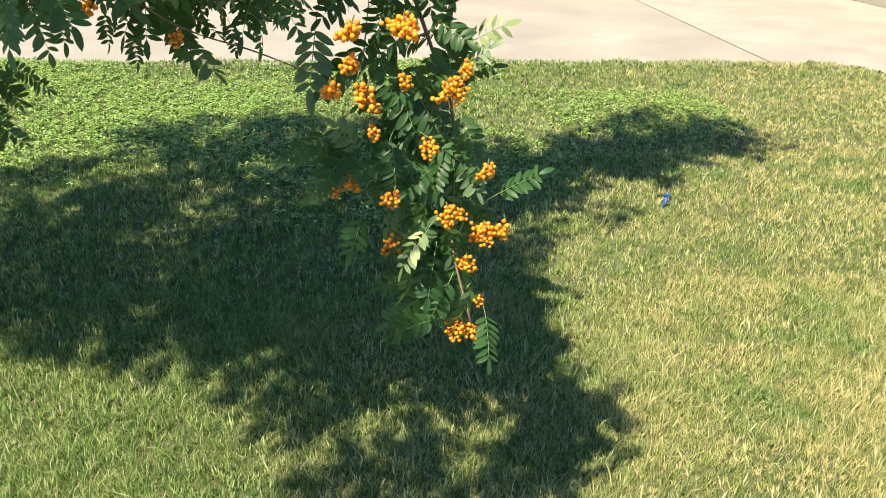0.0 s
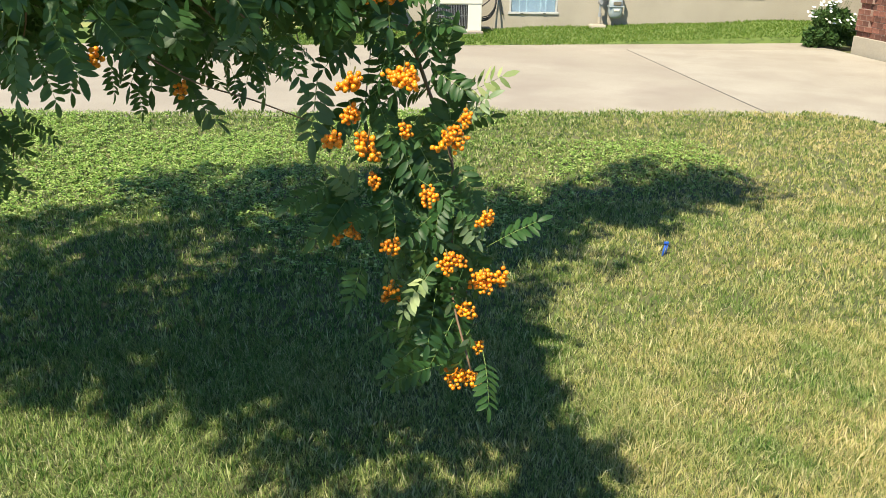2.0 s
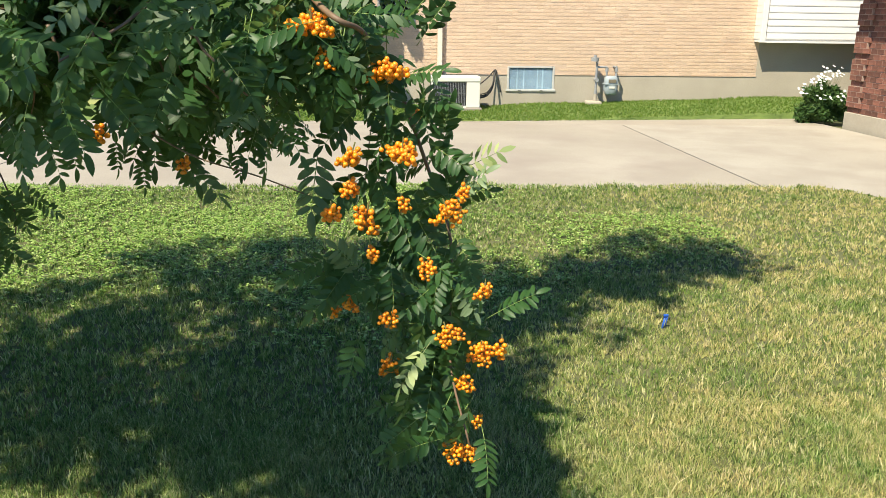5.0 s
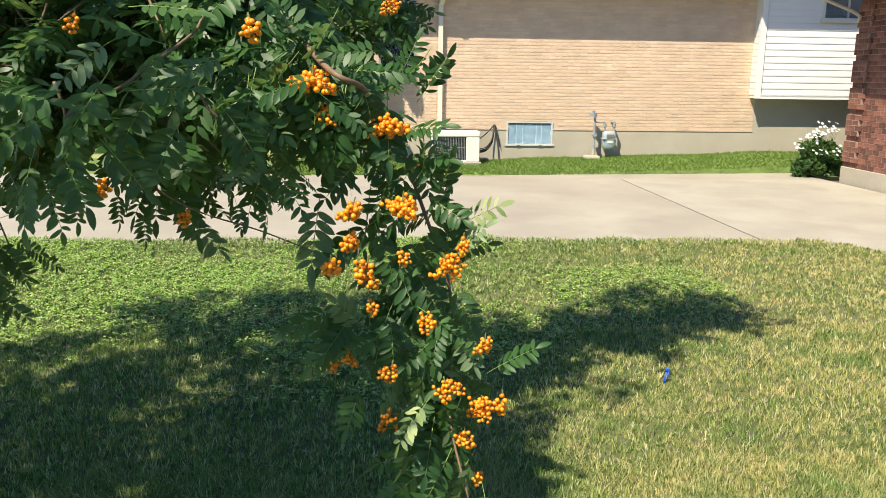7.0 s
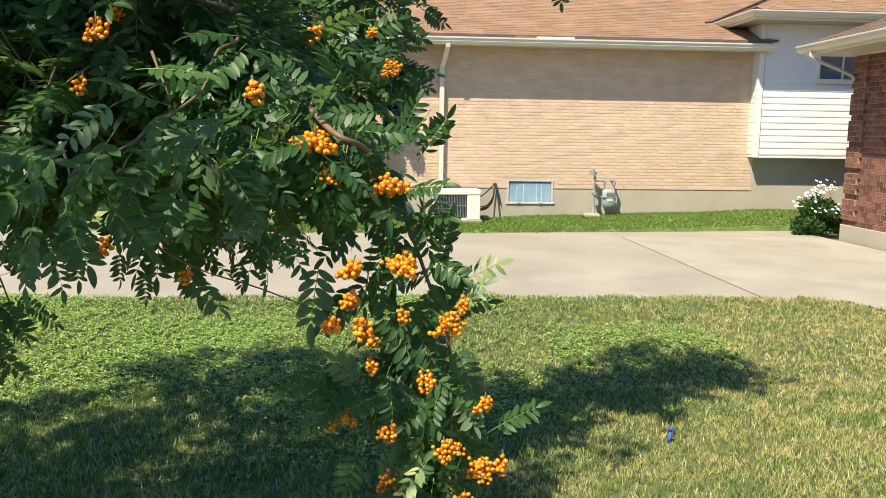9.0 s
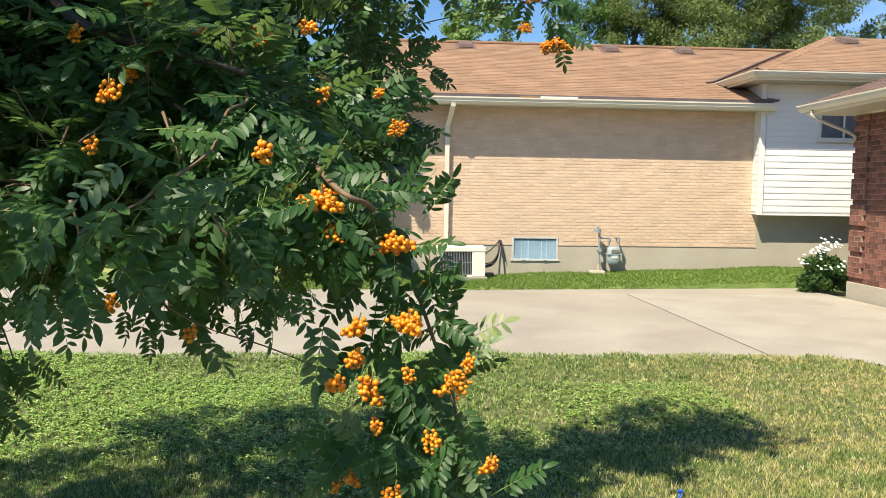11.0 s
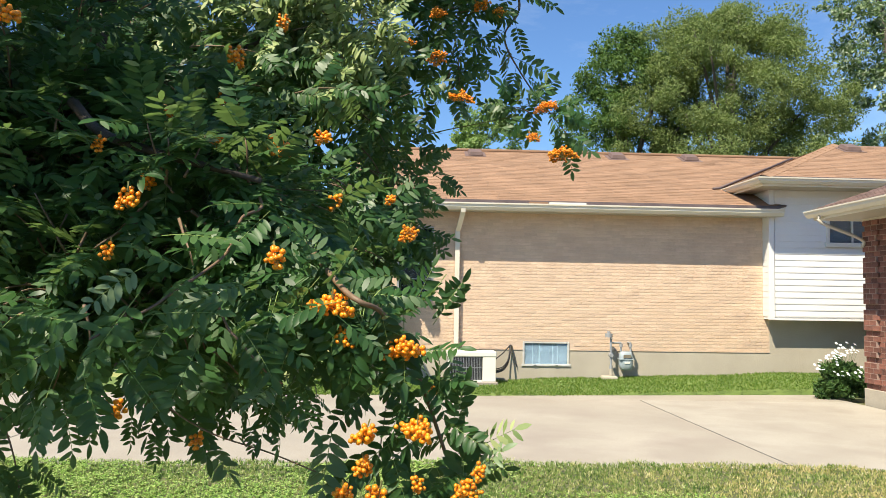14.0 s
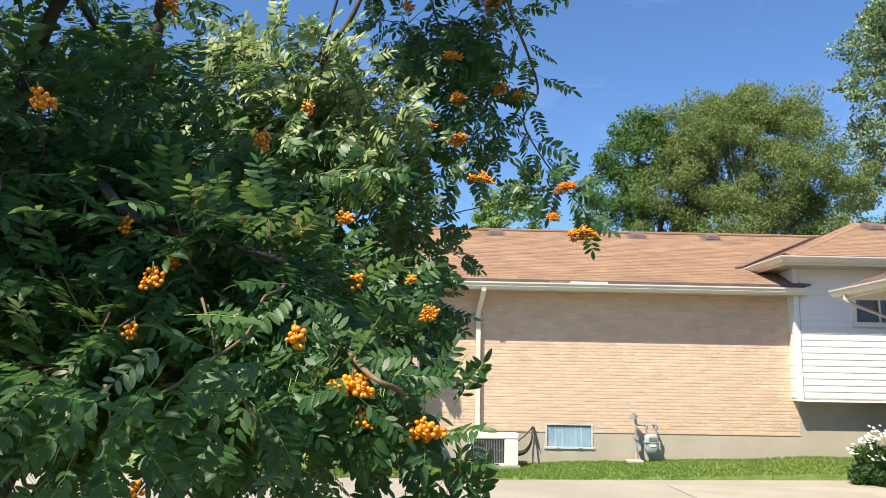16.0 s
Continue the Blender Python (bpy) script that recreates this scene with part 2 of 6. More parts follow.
def block(name, lo, hi, mat, parent=None, label="", bevel=0.0, off=(0, 0, 0)):
    bm = bmesh.new()
    box(bm, [a - o for a, o in zip(lo, off)], [a - o for a, o in zip(hi, off)], bevel)
    return part(name, bm, mat, parent, label)


def tri_mesh(name, verts, tris, mat, parent=None, smooth=False):
    me = bpy.data.meshes.new(name)
    verts = np.asarray(verts, dtype=np.float32)
    tris = np.asarray(tris, dtype=np.int32)
    me.vertices.add(len(verts))
    me.vertices.foreach_set("co", verts.ravel())
    me.loops.add(tris.size)
    me.loops.foreach_set("vertex_index", tris.ravel())
    me.polygons.add(len(tris))
    me.polygons.foreach_set("loop_start", np.arange(0, tris.size, 3, dtype=np.int32))
    me.polygons.foreach_set("loop_total", np.full(len(tris), 3, dtype=np.int32))
    me.update(calc_edges=True)
    if smooth:
        me.shade_smooth()
    else:
        me.shade_flat()
    me.materials.append(mat)
    ob = new(name, me)
    if parent:
        ob.parent = parent
    return ob


def tube_arrays(points, r0, r1, sides=6):
    """Verts and tris of a tapered tube along points."""
    pts = [Vector(p) for p in points]
    vs, ts = [], []
    for i, p in enumerate(pts):
        d = (pts[min(i + 1, len(pts) - 1)] - pts[max(i - 1, 0)]).normalized()
        a = d.orthogonal().normalized() if abs(d.z) > 0.95 else d.cross(Vector((0, 0, 1))).normalized()
        b = d.cross(a)
        r = r0 + (r1 - r0) * i / (len(pts) - 1)
        for k in range(sides):
            w = 2 * math.pi * k / sides
            vs.append(p + (a * math.cos(w) + b * math.sin(w)) * r)
    for i in range(len(pts) - 1):
        for k in range(sides):
            a0, a1 = i * sides + k, i * sides + (k + 1) % sides
            ts += [(a0, a1, a1 + sides), (a0, a1 + sides, a0 + sides)]
    n = len(vs)
    vs += [pts[0], pts[-1]]
    for k in range(sides):
        k1 = (k + 1) % sides
        ts += [(n, k1, k), (n + 1, n - sides + k, n - sides + k1)]
    return vs, ts


def tube(name, points, r0, r1, mat, parent=None, sides=8, label=""):
    vs, ts = tube_arrays(points, r0, r1, sides)
    ob = tri_mesh(name, [tuple(v) for v in vs], ts, mat, parent, True)
    if label:
        ob["label"] = label
    return ob


def curve_points(points, steps=6):
    """A smooth line (Catmull-Rom) through the control points."""
    p = [Vector(q) for q in points]
    p = [p[0] * 2 - p[1]] + p + [p[-1] * 2 - p[-2]]
    out = []
    for i in range(1, len(p) - 2):
        for k in range(steps):
            t = k / steps
            out.append(0.5 * ((2 * p[i]) + (p[i + 1] - p[i - 1]) * t + (2 * p[i - 1] - 5 * p[i] + 4 * p[i + 1] - p[i + 2]) * t * t
                              + (3 * p[i] - p[i - 1] - 3 * p[i + 1] + p[i + 2]) * t ** 3))
    out.append(p[-2])
    return out


def gather(pieces):
    """Joins (verts, tris) lists into two arrays."""
    vs, ts, n = [], [], 0
    for v, t in pieces:
        v = np.asarray([tuple(q) for q in v], dtype=np.float32) if not isinstance(v, np.ndarray) else v
        vs.append(v)
        ts.append(np.asarray(t, dtype=np.int32) + n)
        n += len(v)
    return np.concatenate(vs), np.concatenate(ts)

# ================= ground =================
def lawn_top(x, y):
    rise = (0.05 + 0.036 * np.clip(x - 2.0, 0, 5)) * np.clip((y - 13.0) / 1.7, 0, 1)     # the strip climbs a little to the foundation
    return 0.012 * np.sin(1.3 * x + 0.7) * np.sin(1.1 * y) + 0.008 * np.sin(2.9 * x - 1.7 * y) + rise


def ground_sheet():
    bm = bmesh.new()
    bmesh.ops.create_grid(bm, x_segments=40, y_segments=40, size=600.0)
    bmesh.ops.translate(bm, vec=(0, 0, -0.07), verts=bm.verts)
    return tagged(part("ground", bm, M_SOIL), "flat dry green ground running to the horizon", "ground", kind="structure")


def lawn_sheet(name, x0, x1, y0, y1, label, rounded=False):
    nx, ny = int((x1 - x0) / 0.12), int((y1 - y0) / 0.12)
    xs, ys = np.meshgrid(np.linspace(x0, x1, nx), np.linspace(y0, y1, ny))
    if rounded:
        # the far right corner of the lawn is rounded off
        u = np.clip((xs - 4.2) / 0.6, 0, 1)
        ys = np.where(ys > 6.6, 6.6 + (ys - 6.6) * (1 - 0.75 * u ** 2), ys)
    if name == "verge":
        ys = ys + 0.11 * np.clip(xs - 1, 0, None) * (15.0 - ys) / 2.0
    zs = lawn_top(xs, ys)
    edge = np.minimum.reduce([np.arange(ny)[:, None] + 0 * xs, ny - 1 - np.arange(ny)[:, None] + 0 * xs, np.arange(nx)[None] + 0 * xs, nx - 1 - np.arange(nx)[None] + 0 * xs])
    zs = np.where(edge == 0, -0.06, zs)
    v = np.stack([xs, ys, zs], -1).reshape(-1, 3)
    i = (np.arange(ny - 1)[:, None] * nx + np.arange(nx - 1)[None]).ravel()
    t = np.concatenate([np.stack([i, i + 1, i + nx + 1], 1), np.stack([i, i + nx + 1, i + nx], 1)])
    return tagged(tri_mesh(name, v, t, M_SOIL, None, True), label, "lawn", kind="structure")


def blades(rng, x, y, z, h, w, bend=0.5, plain=False):
    """Grass blades as bent spindles of two triangles, singly or in tufts."""
    n = len(x)
    a = rng.uniform(0, 2 * math.pi, n)
    face = a + rng.normal(0, 0.9, n)
    lean = h * rng.uniform(0.15, 1.0, n) * bend
    dx, dy = np.cos(a), np.sin(a)
    wx, wy = -np.sin(face) * w / 2, np.cos(face) * w / 2
    v = np.empty((n, 5, 3), dtype=np.float32)
    v[:, 0] = np.stack([x - wx, y - wy, z - 0.01], 1)
    v[:, 1] = np.stack([x + wx, y + wy, z - 0.01], 1)
    mx, my, mz = x + dx * lean * 0.35, y + dy * lean * 0.35, z + h * 0.6
    v[:, 2] = np.stack([mx - wx * 0.8, my - wy * 0.8, mz], 1)
    v[:, 3] = np.stack([mx + wx * 0.8, my + wy * 0.8, mz], 1)
    v[:, 4] = np.stack([x + dx * lean, y + dy * lean, z + h * rng.uniform(0.8, 1.0, n)], 1)
    if plain:
        # tufts: the blades of each one grow from one foot
        k = 5
        m = n // k
        foot = v[:m * k:k, 0].copy()
        near = foot[:, None, :2] + rng.normal(0, 0.008, (m, k, 2)).astype(np.float32)
        move = np.concatenate([near - v[:m * k].reshape(m, k, 5, 3)[:, :, 4, :2] + 0.6 * (v[:m * k, 4, :2] - v[:m * k, 0, :2]).reshape(m, k, 2), np.zeros((m, k, 1), np.float32)], 2)
        side = v[:m * k, 1].reshape(m, k, 3) - v[:m * k, 0].reshape(m, k, 3)
        tip = v[:m * k, 4].reshape(m, k, 3) + move
        tip[:, :, 2] = foot[:, None, 2] + (v[:m * k, 4, 2] - v[:m * k, 0, 2]).reshape(m, k)
        low = np.repeat(foot[:, None], k, 1)
        low[:, :, :2] = low[:, :, :2] * 0.45 + tip[:, :, :2] * 0.55
        low[:, :, 2] = low[:, :, 2] * 0.45 + tip[:, :, 2] * 0.55
        q = np.concatenate([foot[:, None], (low - side * 0.6), (low + side * 0.6), tip], 1)
        b = (np.arange(m) * (3 * k + 1))[:, None]
        t = []
        for j in range(k):
            a0, a1, a2 = 1 + j, 1 + k + j, 1 + 2 * k + j
            t += [b + [[0, a1, a0]], b + [[a0, a1, a2]]]
        return q.reshape(-1, 3), np.concatenate(t)
    v[:, 0] = np.stack([x, y, z - 0.01], 1)
    b = (np.arange(n) * 4)[:, None]
    return v[:, [0, 2, 3, 4]].reshape(-1, 3), np.concatenate([b + [[0, 2, 1]], b + [[1, 2, 3]]])


def grass(name, rng, x0, x1, y0, y1, density, h, w, mat, keep=None, bend=1.5, plain=False):
    n = int((x1 - x0) * (y1 - y0) * density)
    x, y = rng.uniform(x0, x1, n), rng.uniform(y0, y1, n)
    if keep is not None:
        k = keep(x, y)
        x, y = x[k], y[k]
    n = len(x)
    tuft = 0.75 + 0.5 * np.sin(x * 5.1 + np.sin(y * 3.3)) * np.sin(y * 4.7 + np.sin(x * 2.9)) 
    tuft = tuft + 0.3 * np.sin(x * 23.0 + 2.0 * np.sin(y * 9.0)) * np.sin(y * 19.0 + 2.0 * np.sin(x * 11.0))
    hh = h * rng.uniform(0.5, 1.3, n) * np.clip(tuft, 0.5, 1.3)
    v, t = blades(rng, x, y, lawn_top(x, y), hh, w * rng.uniform(0.6, 1.3, n) * (1.35 if plain else 1.0), bend, plain)
    return v, t


ground_sheet()
rng = np.random.default_rng(5)
lawn = lawn_sheet("lawn", -6.0, 4.75, -3.0, 7.66, "front lawn of green and sun-dried grass", True)
verge = lawn_sheet("verge", -7.0, 8.8, 13.0, 15.0, "green grass strip along the house foundation")

M_TURF = surface("verge_turf", (0.08, 0.13, 0.025), (0.145, 0.205, 0.05), 1.5, 90.0, 0.95, 0.6)
verge.data.materials[0] = M_TURF
M_BACKLAWN = surface("back_lawn", (0.16, 0.22, 0.06), (0.3, 0.31, 0.11), 0.8, 60.0, 0.95, 0.6)
back_lawn = lawn_sheet("back_lawn", -16.0, -0.75, 14.9, 30.0, "sunlit lawn beside the house")
back_lawn.data.materials[0] = M_BACKLAWN
in_view = lambda x, y: (x > -0.55 * y - 0.4) & (x < 0.72 * y + 0.3)
far_edge = lambda x, y: y < np.where(x > 4.2, 7.66 - 1.0 * ((x - 4.2) / 0.55) ** 2, 7.68) + 0.03 * np.sin(x * 9) + 0.015 * np.sin(x * 31)
near_lawn = [
    grass("a", rng, -2.2, 2.8, 1.35, 3.0, 19000, 0.042, 0.0022, None, in_view, 1.2),
    grass("g", rng, -2.2, 2.8, 1.35, 3.0, 15000, 0.04, 0.0029, None, in_view, 1.1, True),
    grass("b", rng, -3.2, 4.0, 3.0, 4.8, 13800, 0.036, 0.003, None, in_view, 1.0, True),
    grass("c", rng, -4.3, 4.8, 4.8, 7.72, 6200, 0.034, 0.0046, None, lambda x, y: in_view(x, y) & far_edge(x, y), 1.0, True),
    grass("d", rng, -4.6, 4.75, 7.55, 7.72, 2600, 0.05, 0.005, None, lambda x, y: in_view(x, y) & far_edge(x, y)),
    grass("e", rng, -2.4, 2.4, 1.35, 3.4, 1300, 0.075, 0.0026, None, in_view),
]
outside = lambda x, y: ~(in_view(x, y) & (y > 1.35))
near_lawn.append(grass("f", rng, -5.9, 4.7, -2.9, 7.4, 420, 0.045, 0.02, None, lambda x, y: outside(x, y) & far_edge(x, y), 1.2, True))
v, t = gather(near_lawn)
tagged(tri_mesh("lawn_grass", v, t, M_GRASS), "uneven mown grass, green in shade and straw-dry in sun", "grass", kind="stuff")
v, t = gather([grass("f", rng, -1.5, 8.7, 12.8, 14.98, 4200, 0.036, 0.0068, None, lambda x, y: (y > 12.99 + 0.11 * (x - 1) * (x > 1) + 0.03 * np.sin(x * 7)), 1.1, True)])
tagged(tri_mesh("verge_grass", v, t, M_VERGE), "bright green grass blades along the foundation", "grass", kind="stuff")


def clover_patch(rng, n):
    x, y = rng.uniform(-4.4, 2.6, n), rng.uniform(3.6, 7.6, n)
    k = in_view(x, y) & (np.sin(x * 1.7 + 1.0) * np.sin(y * 1.9) + rng.normal(0, 0.5, n) > -0.1 + 0.35 * np.clip(x - 0.2, 0, None) + 0.6 * (x > 0.2) * (np.abs(y - 5.5) > 0.9) + 0.8 * (y < 4.2))
    x, y = x[k], y[k]
    z = lawn_top(x, y) + rng.uniform(0.015, 0.05, len(x))
    pieces_v, pieces_t = [], []
    base = 0
    for j in range(3):
        a = rng.uniform(0, 6.28, len(x)) * 0 + x * 50 + j * 2.094
        r = rng.uniform(0.011, 0.018, len(x))
        ca, sa = np.cos(a), np.sin(a)
        tilt = rng.uniform(-0.006, 0.008, len(x))
        q = np.stack([np.stack([x, y, z], 1),
                      np.stack([x + r * (ca - 0.55 * sa), y + r * (sa + 0.55 * ca), z + tilt], 1),
                      np.stack([x + 1.5 * r * ca, y + 1.5 * r * sa, z + tilt * 1.3], 1),
                      np.stack([x + r * (ca + 0.55 * sa), y + r * (sa - 0.55 * ca), z + tilt], 1)], 1)
        b = (np.arange(len(x)) * 4)[:, None]
        pieces_v.append(q.reshape(-1, 3))
        pieces_t.append(np.concatenate([b + [[0, 2, 1]], b + [[0, 3, 2]]]))
    return gather(list(zip(pieces_v, pieces_t)))


v, t = clover_patch(rng, 40000)
tagged(tri_mesh("clover", v, t, M_CLOVER), "low green clover spreading through the lawn", "clover", kind="stuff")


def driveway():
    """Poured concrete slabs with open joints between them."""
    root = thing("driveway", (0, 9.5, -0.05), "pale weathered concrete driveway with a dark joint", "driveway", kind="structure")
    off = (0, 9.5, -0.05)
    cells = [((-14.0, -4.2), (7.0, 12.72)), ((-4.188, -0.2), (7.0, 12.72)), ((-0.188, 3.822), (7.0, 12.72)), ((3.85, 7.3), (4.0, 12.72)),
             ((-14.0, 7.3), (12.732, 14.2))]
    for (x0, x1), (y0, y1) in cells:
        block("slab", (x0, y0, -0.12), (x1, y1, -0.018), M_NEWCONC if y0 == 4.0 else M_CONC, root, "", 0.008, off)
    block("joint_filler", (3.822, 6.9, -0.1), (3.85, 12.72, -0.026), M_RUBBER, root, "dark joint filler", 0.0, off)


driveway()


# ================= peach brick house =================
WALL_Y = 15.0


def add_bricks(parent, meshes, spots, rest_name, mat_rest, limit=300):
    """The first spots become single bricks on a few shared meshes; the others are joined."""
    for k, m in enumerate(spots[:limit]):
        ob = new("brick", meshes[k * 7 % len(meshes)])
        ob.parent = parent
        ob.matrix_basis = m
    rest = spots[limit:]
    if rest:
        forms = []
        for mesh in meshes:
            tv = np.array([v.co for v in mesh.vertices])
            mesh.calc_loop_triangles()
            forms.append((np.c_[tv, np.ones(len(tv))], [tuple(q.vertices) for q in mesh.loop_triangles]))
        v, t = gather([((forms[k * 7 % len(forms)][0] @ np.array(m).T)[:, :3], forms[k * 7 % len(forms)][1]) for k, m in enumerate(rest)])
        ob = tri_mesh(rest_name, v, t, mat_rest, parent)
        tagged(ob, kind="stuff")


def brick_mesh(name, length, height, depth, mat, round_off=0.003):
    """A brick along x whose face looks to -y, with its edges rounded off."""
    bm = bmesh.new()
    box(bm, (-length / 2, 0, -height / 2), (length / 2, depth, height / 2))
    es = [e for e in bm.edges if all(v.co.y < depth * 0.5 for v in e.verts)]
    bmesh.ops.bevel(bm, geom=es, offset=round_off, segments=1, affect="EDGES")
    me = bpy.data.meshes.new(name)
    bm.to_mesh(me)
    bm.free()
    me.materials.append(mat)
    return me


def split_brick(seed, length, height, depth, mat):
    """A rock-faced brick along x: a rough, bulging face to -y with chipped long edges."""
    r = random.Random(seed)
    nx = 7
    rows = ((-0.5, 0.3), (-0.2, 1.0), (0.2, 0.9), (0.5, 0.4))
    bm = bmesh.new()
    grid = []
    for i in range(nx):
        x = length * (i / (nx - 1) - 0.5)
        bulge = r.uniform(-0.0005, 0.0034)
        col = []
        for f, k in rows:
            edge = r.uniform(-0.0035, 0.0035) if abs(f) == 0.5 else 0.0
            col.append(bm.verts.new((x, -bulge * k + r.uniform(-0.001, 0.001), height * f + edge)))
        col.append(bm.verts.new((x, depth, height / 2)))
        col.insert(0, bm.verts.new((x, depth, -height / 2)))
        grid.append(col)
    for a, b in zip(grid, grid[1:]):
        for k in range(len(a) - 1):
            bm.faces.new((a[k], b[k], b[k + 1], a[k + 1]))
    bm.faces.new(grid[0][::-1]), bm.faces.new(grid[-1])
    bmesh.ops.recalc_face_normals(bm, faces=bm.faces)
    me = bpy.data.meshes.new("brick")
    bm.to_mesh(me)
    bm.free()
    me.materials.append(mat)
    return me


house = thing("house", (3.5, 16.0, 0.0), "peach brick bungalow with tan shingle roof and white siding", "house")
HO = (3.5, 16.0, 0.0)


def hblock(name, lo, hi, mat, parent=None, label="", bevel=0.0):
    return block(name, lo, hi, mat, parent or house, label, bevel, HO if parent is None else (0, 0, 0))


def build_house():
    x0, x1, z0, z1 = -0.7, 7.01, 0.63, 3.36
    hblock("foundation", (x0, WALL_Y - 0.0, -0.1), (2.28, WALL_Y + 0.25, z0), M_FOUND, None, "grey parged concrete foundation")
    hblock("foundation", (3.16, WALL_Y - 0.0, -0.1), (13.0, WALL_Y + 0.25, z0 - 0.0), M_FOUND)
    hblock("foundation", (2.28, WALL_Y - 0.0, -0.1), (3.16, WALL_Y + 0.25, 0.33), M_FOUND)
    hblock("foundation", (7.01, WALL_Y, z0), (13.0, WALL_Y + 0.2, 1.3), M_FOUND)
    # brick skin: mortar bed with single bricks proud of it; two openings
    wall = thing("brick_wall", (0, 0, 0), "", "")
    for k in list(wall.keys()):
        del wall[k]
    wall.parent = house
    wall.location = (-HO[0], -HO[1], 0)
    wx0, wx1, wz0, wz1 = -0.1, 0.58, 1.5, 2.9      # the tall dark window near the corner
    for lo, hi in (((x0, WALL_Y + 0.0022, z0), (wx0, WALL_Y + 0.2, z1)), ((wx1, WALL_Y + 0.0022, z0), (2.28, WALL_Y + 0.2, z1)),
                   ((wx0, WALL_Y + 0.0022, z0), (wx1, WALL_Y + 0.2, wz0)), ((wx0, WALL_Y + 0.0022, wz1), (wx1, WALL_Y + 0.2, z1)),
                   ((2.28, WALL_Y + 0.0022, 0.775), (3.16, WALL_Y + 0.2, z1)), ((3.16, WALL_Y + 0.0022, z0), (x1, WALL_Y + 0.2, z1))):
        block("mortar", lo, hi, M_MORTAR, wall)
    L, H = 0.24, 0.0607
    me = [split_brick(20 + k, L - 0.004, H - 0.005, 0.03, M_PEACH) for k in range(7)]
    r = random.Random(3)
    spots = []
    for j in range(int((z1 - z0) / H)):
        z = z0 + H * (j + 0.5)
        shift = (j % 2) * L / 2 + r.uniform(-0.02, 0.02)
        for i in range(-1, int((x1 - x0) / L) + 2):
            x = x0 + (i + 0.5) * L + shift
            if x - L / 2 < x0 or x + L / 2 > x1 + 0.16:
                continue
            if x + L / 2 > 2.26 and x - L / 2 < 3.18 and z < 0.79:
                continue
            if x + L / 2 > wx0 and x - L / 2 < wx1 and wz0 - 0.04 < z < wz1 + 0.04:
                continue
            sx = 1.0 if x + L / 2 <= x1 else max(0.2, (x1 - (x - L / 2)) / L)
            cx = x if sx == 1.0 else x - L / 2 * (1 - sx)
            spots.append(Matrix.Translation((cx, WALL_Y + r.uniform(-0.0015, 0.0015), z)) @ pose(0, 0, 0, r.uniform(-1.2, 1.2), 0, r.uniform(-0.2, 0.2)) @ Matrix.Diagonal((sx, 1, 1, 1)))
    spots.sort(key=lambda m: (abs(m.translation.x - 3.9) > 2.2, m.translation.z))
    add_bricks(wall, me, spots, "bricks", M_PEACHES)
    # ragged drip line of sealant under the lowest course
    hblock("sill_course", (x0, WALL_Y - 0.012, z0 - 0.014), (2.28, WALL_Y + 0.05, z0 - 0.001), M_MORTAR)
    hblock("sill_course", (3.16, WALL_Y - 0.012, z0 - 0.014), (7.01, WALL_Y + 0.05, z0 - 0.001), M_MORTAR)
    # white sided bay, hanging over the foundation
    by, bx0, bz0, bz1 = 14.73, 6.9, 1.26, 4.0
    siding = thing("siding_bay", (0, 0, 0), "", "")
    for k in list(siding.keys()):
        del siding[k]
    siding.parent = house
    siding.location = (-HO[0], -HO[1], 0)
    siding["label"] = "white horizontal vinyl siding on an overhanging bay"
    sx0, sx1, sz0, sz1 = 8.06, 9.0, 2.72, 3.3
    for lo, hi in (((bx0, by + 0.02, bz0), (sx0, 18.0, bz1)), ((sx1, by + 0.02, bz0), (13.0, 18.0, bz1)), ((sx0, by + 0.02, bz0), (sx1, 18.0, sz0)), ((sx0, by + 0.02, sz1), (sx1, 18.0, bz1))):
        block("core", lo, hi, M_SIDING, siding)
    step = 0.118
    n = int((bz1 - bz0 - 0.02) / step)
    for j in range(n):
        z = bz0 + 0.05 + j * step
        pieces = [(bx0 + 0.1, 13.0)]
        if z + step > sz0 - 0.06 and z < sz1 + 0.05:
            pieces = [(bx0 + 0.1, sx0 - 0.055), (sx1 + 0.055, 13.0)]
        for a, b in pieces:
            bm = bmesh.new()
            q = [(by + 0.001, z), (by - 0.001, z + 0.014), (by + 0.008, z + step + 0.003), (by + 0.03, z + step + 0.003), (by + 0.03, z)]
            va = [bm.verts.new((a, y, zz)) for y, zz in q]
            vb = [bm.verts.new((b, y, zz)) for y, zz in q]
            for k in range(5):
                bm.faces.new((va[k], vb[k], vb[(k + 1) % 5], va[(k + 1) % 5]))
            bm.faces.new(va[::-1]), bm.faces.new(vb)
            bmesh.ops.recalc_face_normals(bm, faces=bm.faces)
            part("board", bm, M_SIDING, siding)
        bm = bmesh.new()
        box(bm, (bx0 - 0.012, by + 0.05, z + 0.006), (bx0 + 0.02, 15.0, z + step - 0.005))
        part("board", bm, M_SIDING, siding)
    block("corner_post", (bx0 - 0.016, by - 0.02, bz0 - 0.01), (bx0 + 0.085, by + 0.06, bz1), M_SIDING, siding, "", 0.006)
    block("starter_strip", (bx0 - 0.01, by - 0.012, bz0 - 0.015), (13.0, by + 0.02, bz0 + 0.018), M_SIDING, siding, "", 0.003)
    # window in the siding
    win = new("window")
    win.parent = house
    win.location = (-HO[0], -HO[1], 0)
    win["label"] = "sliding window with a white frame and dark panes"
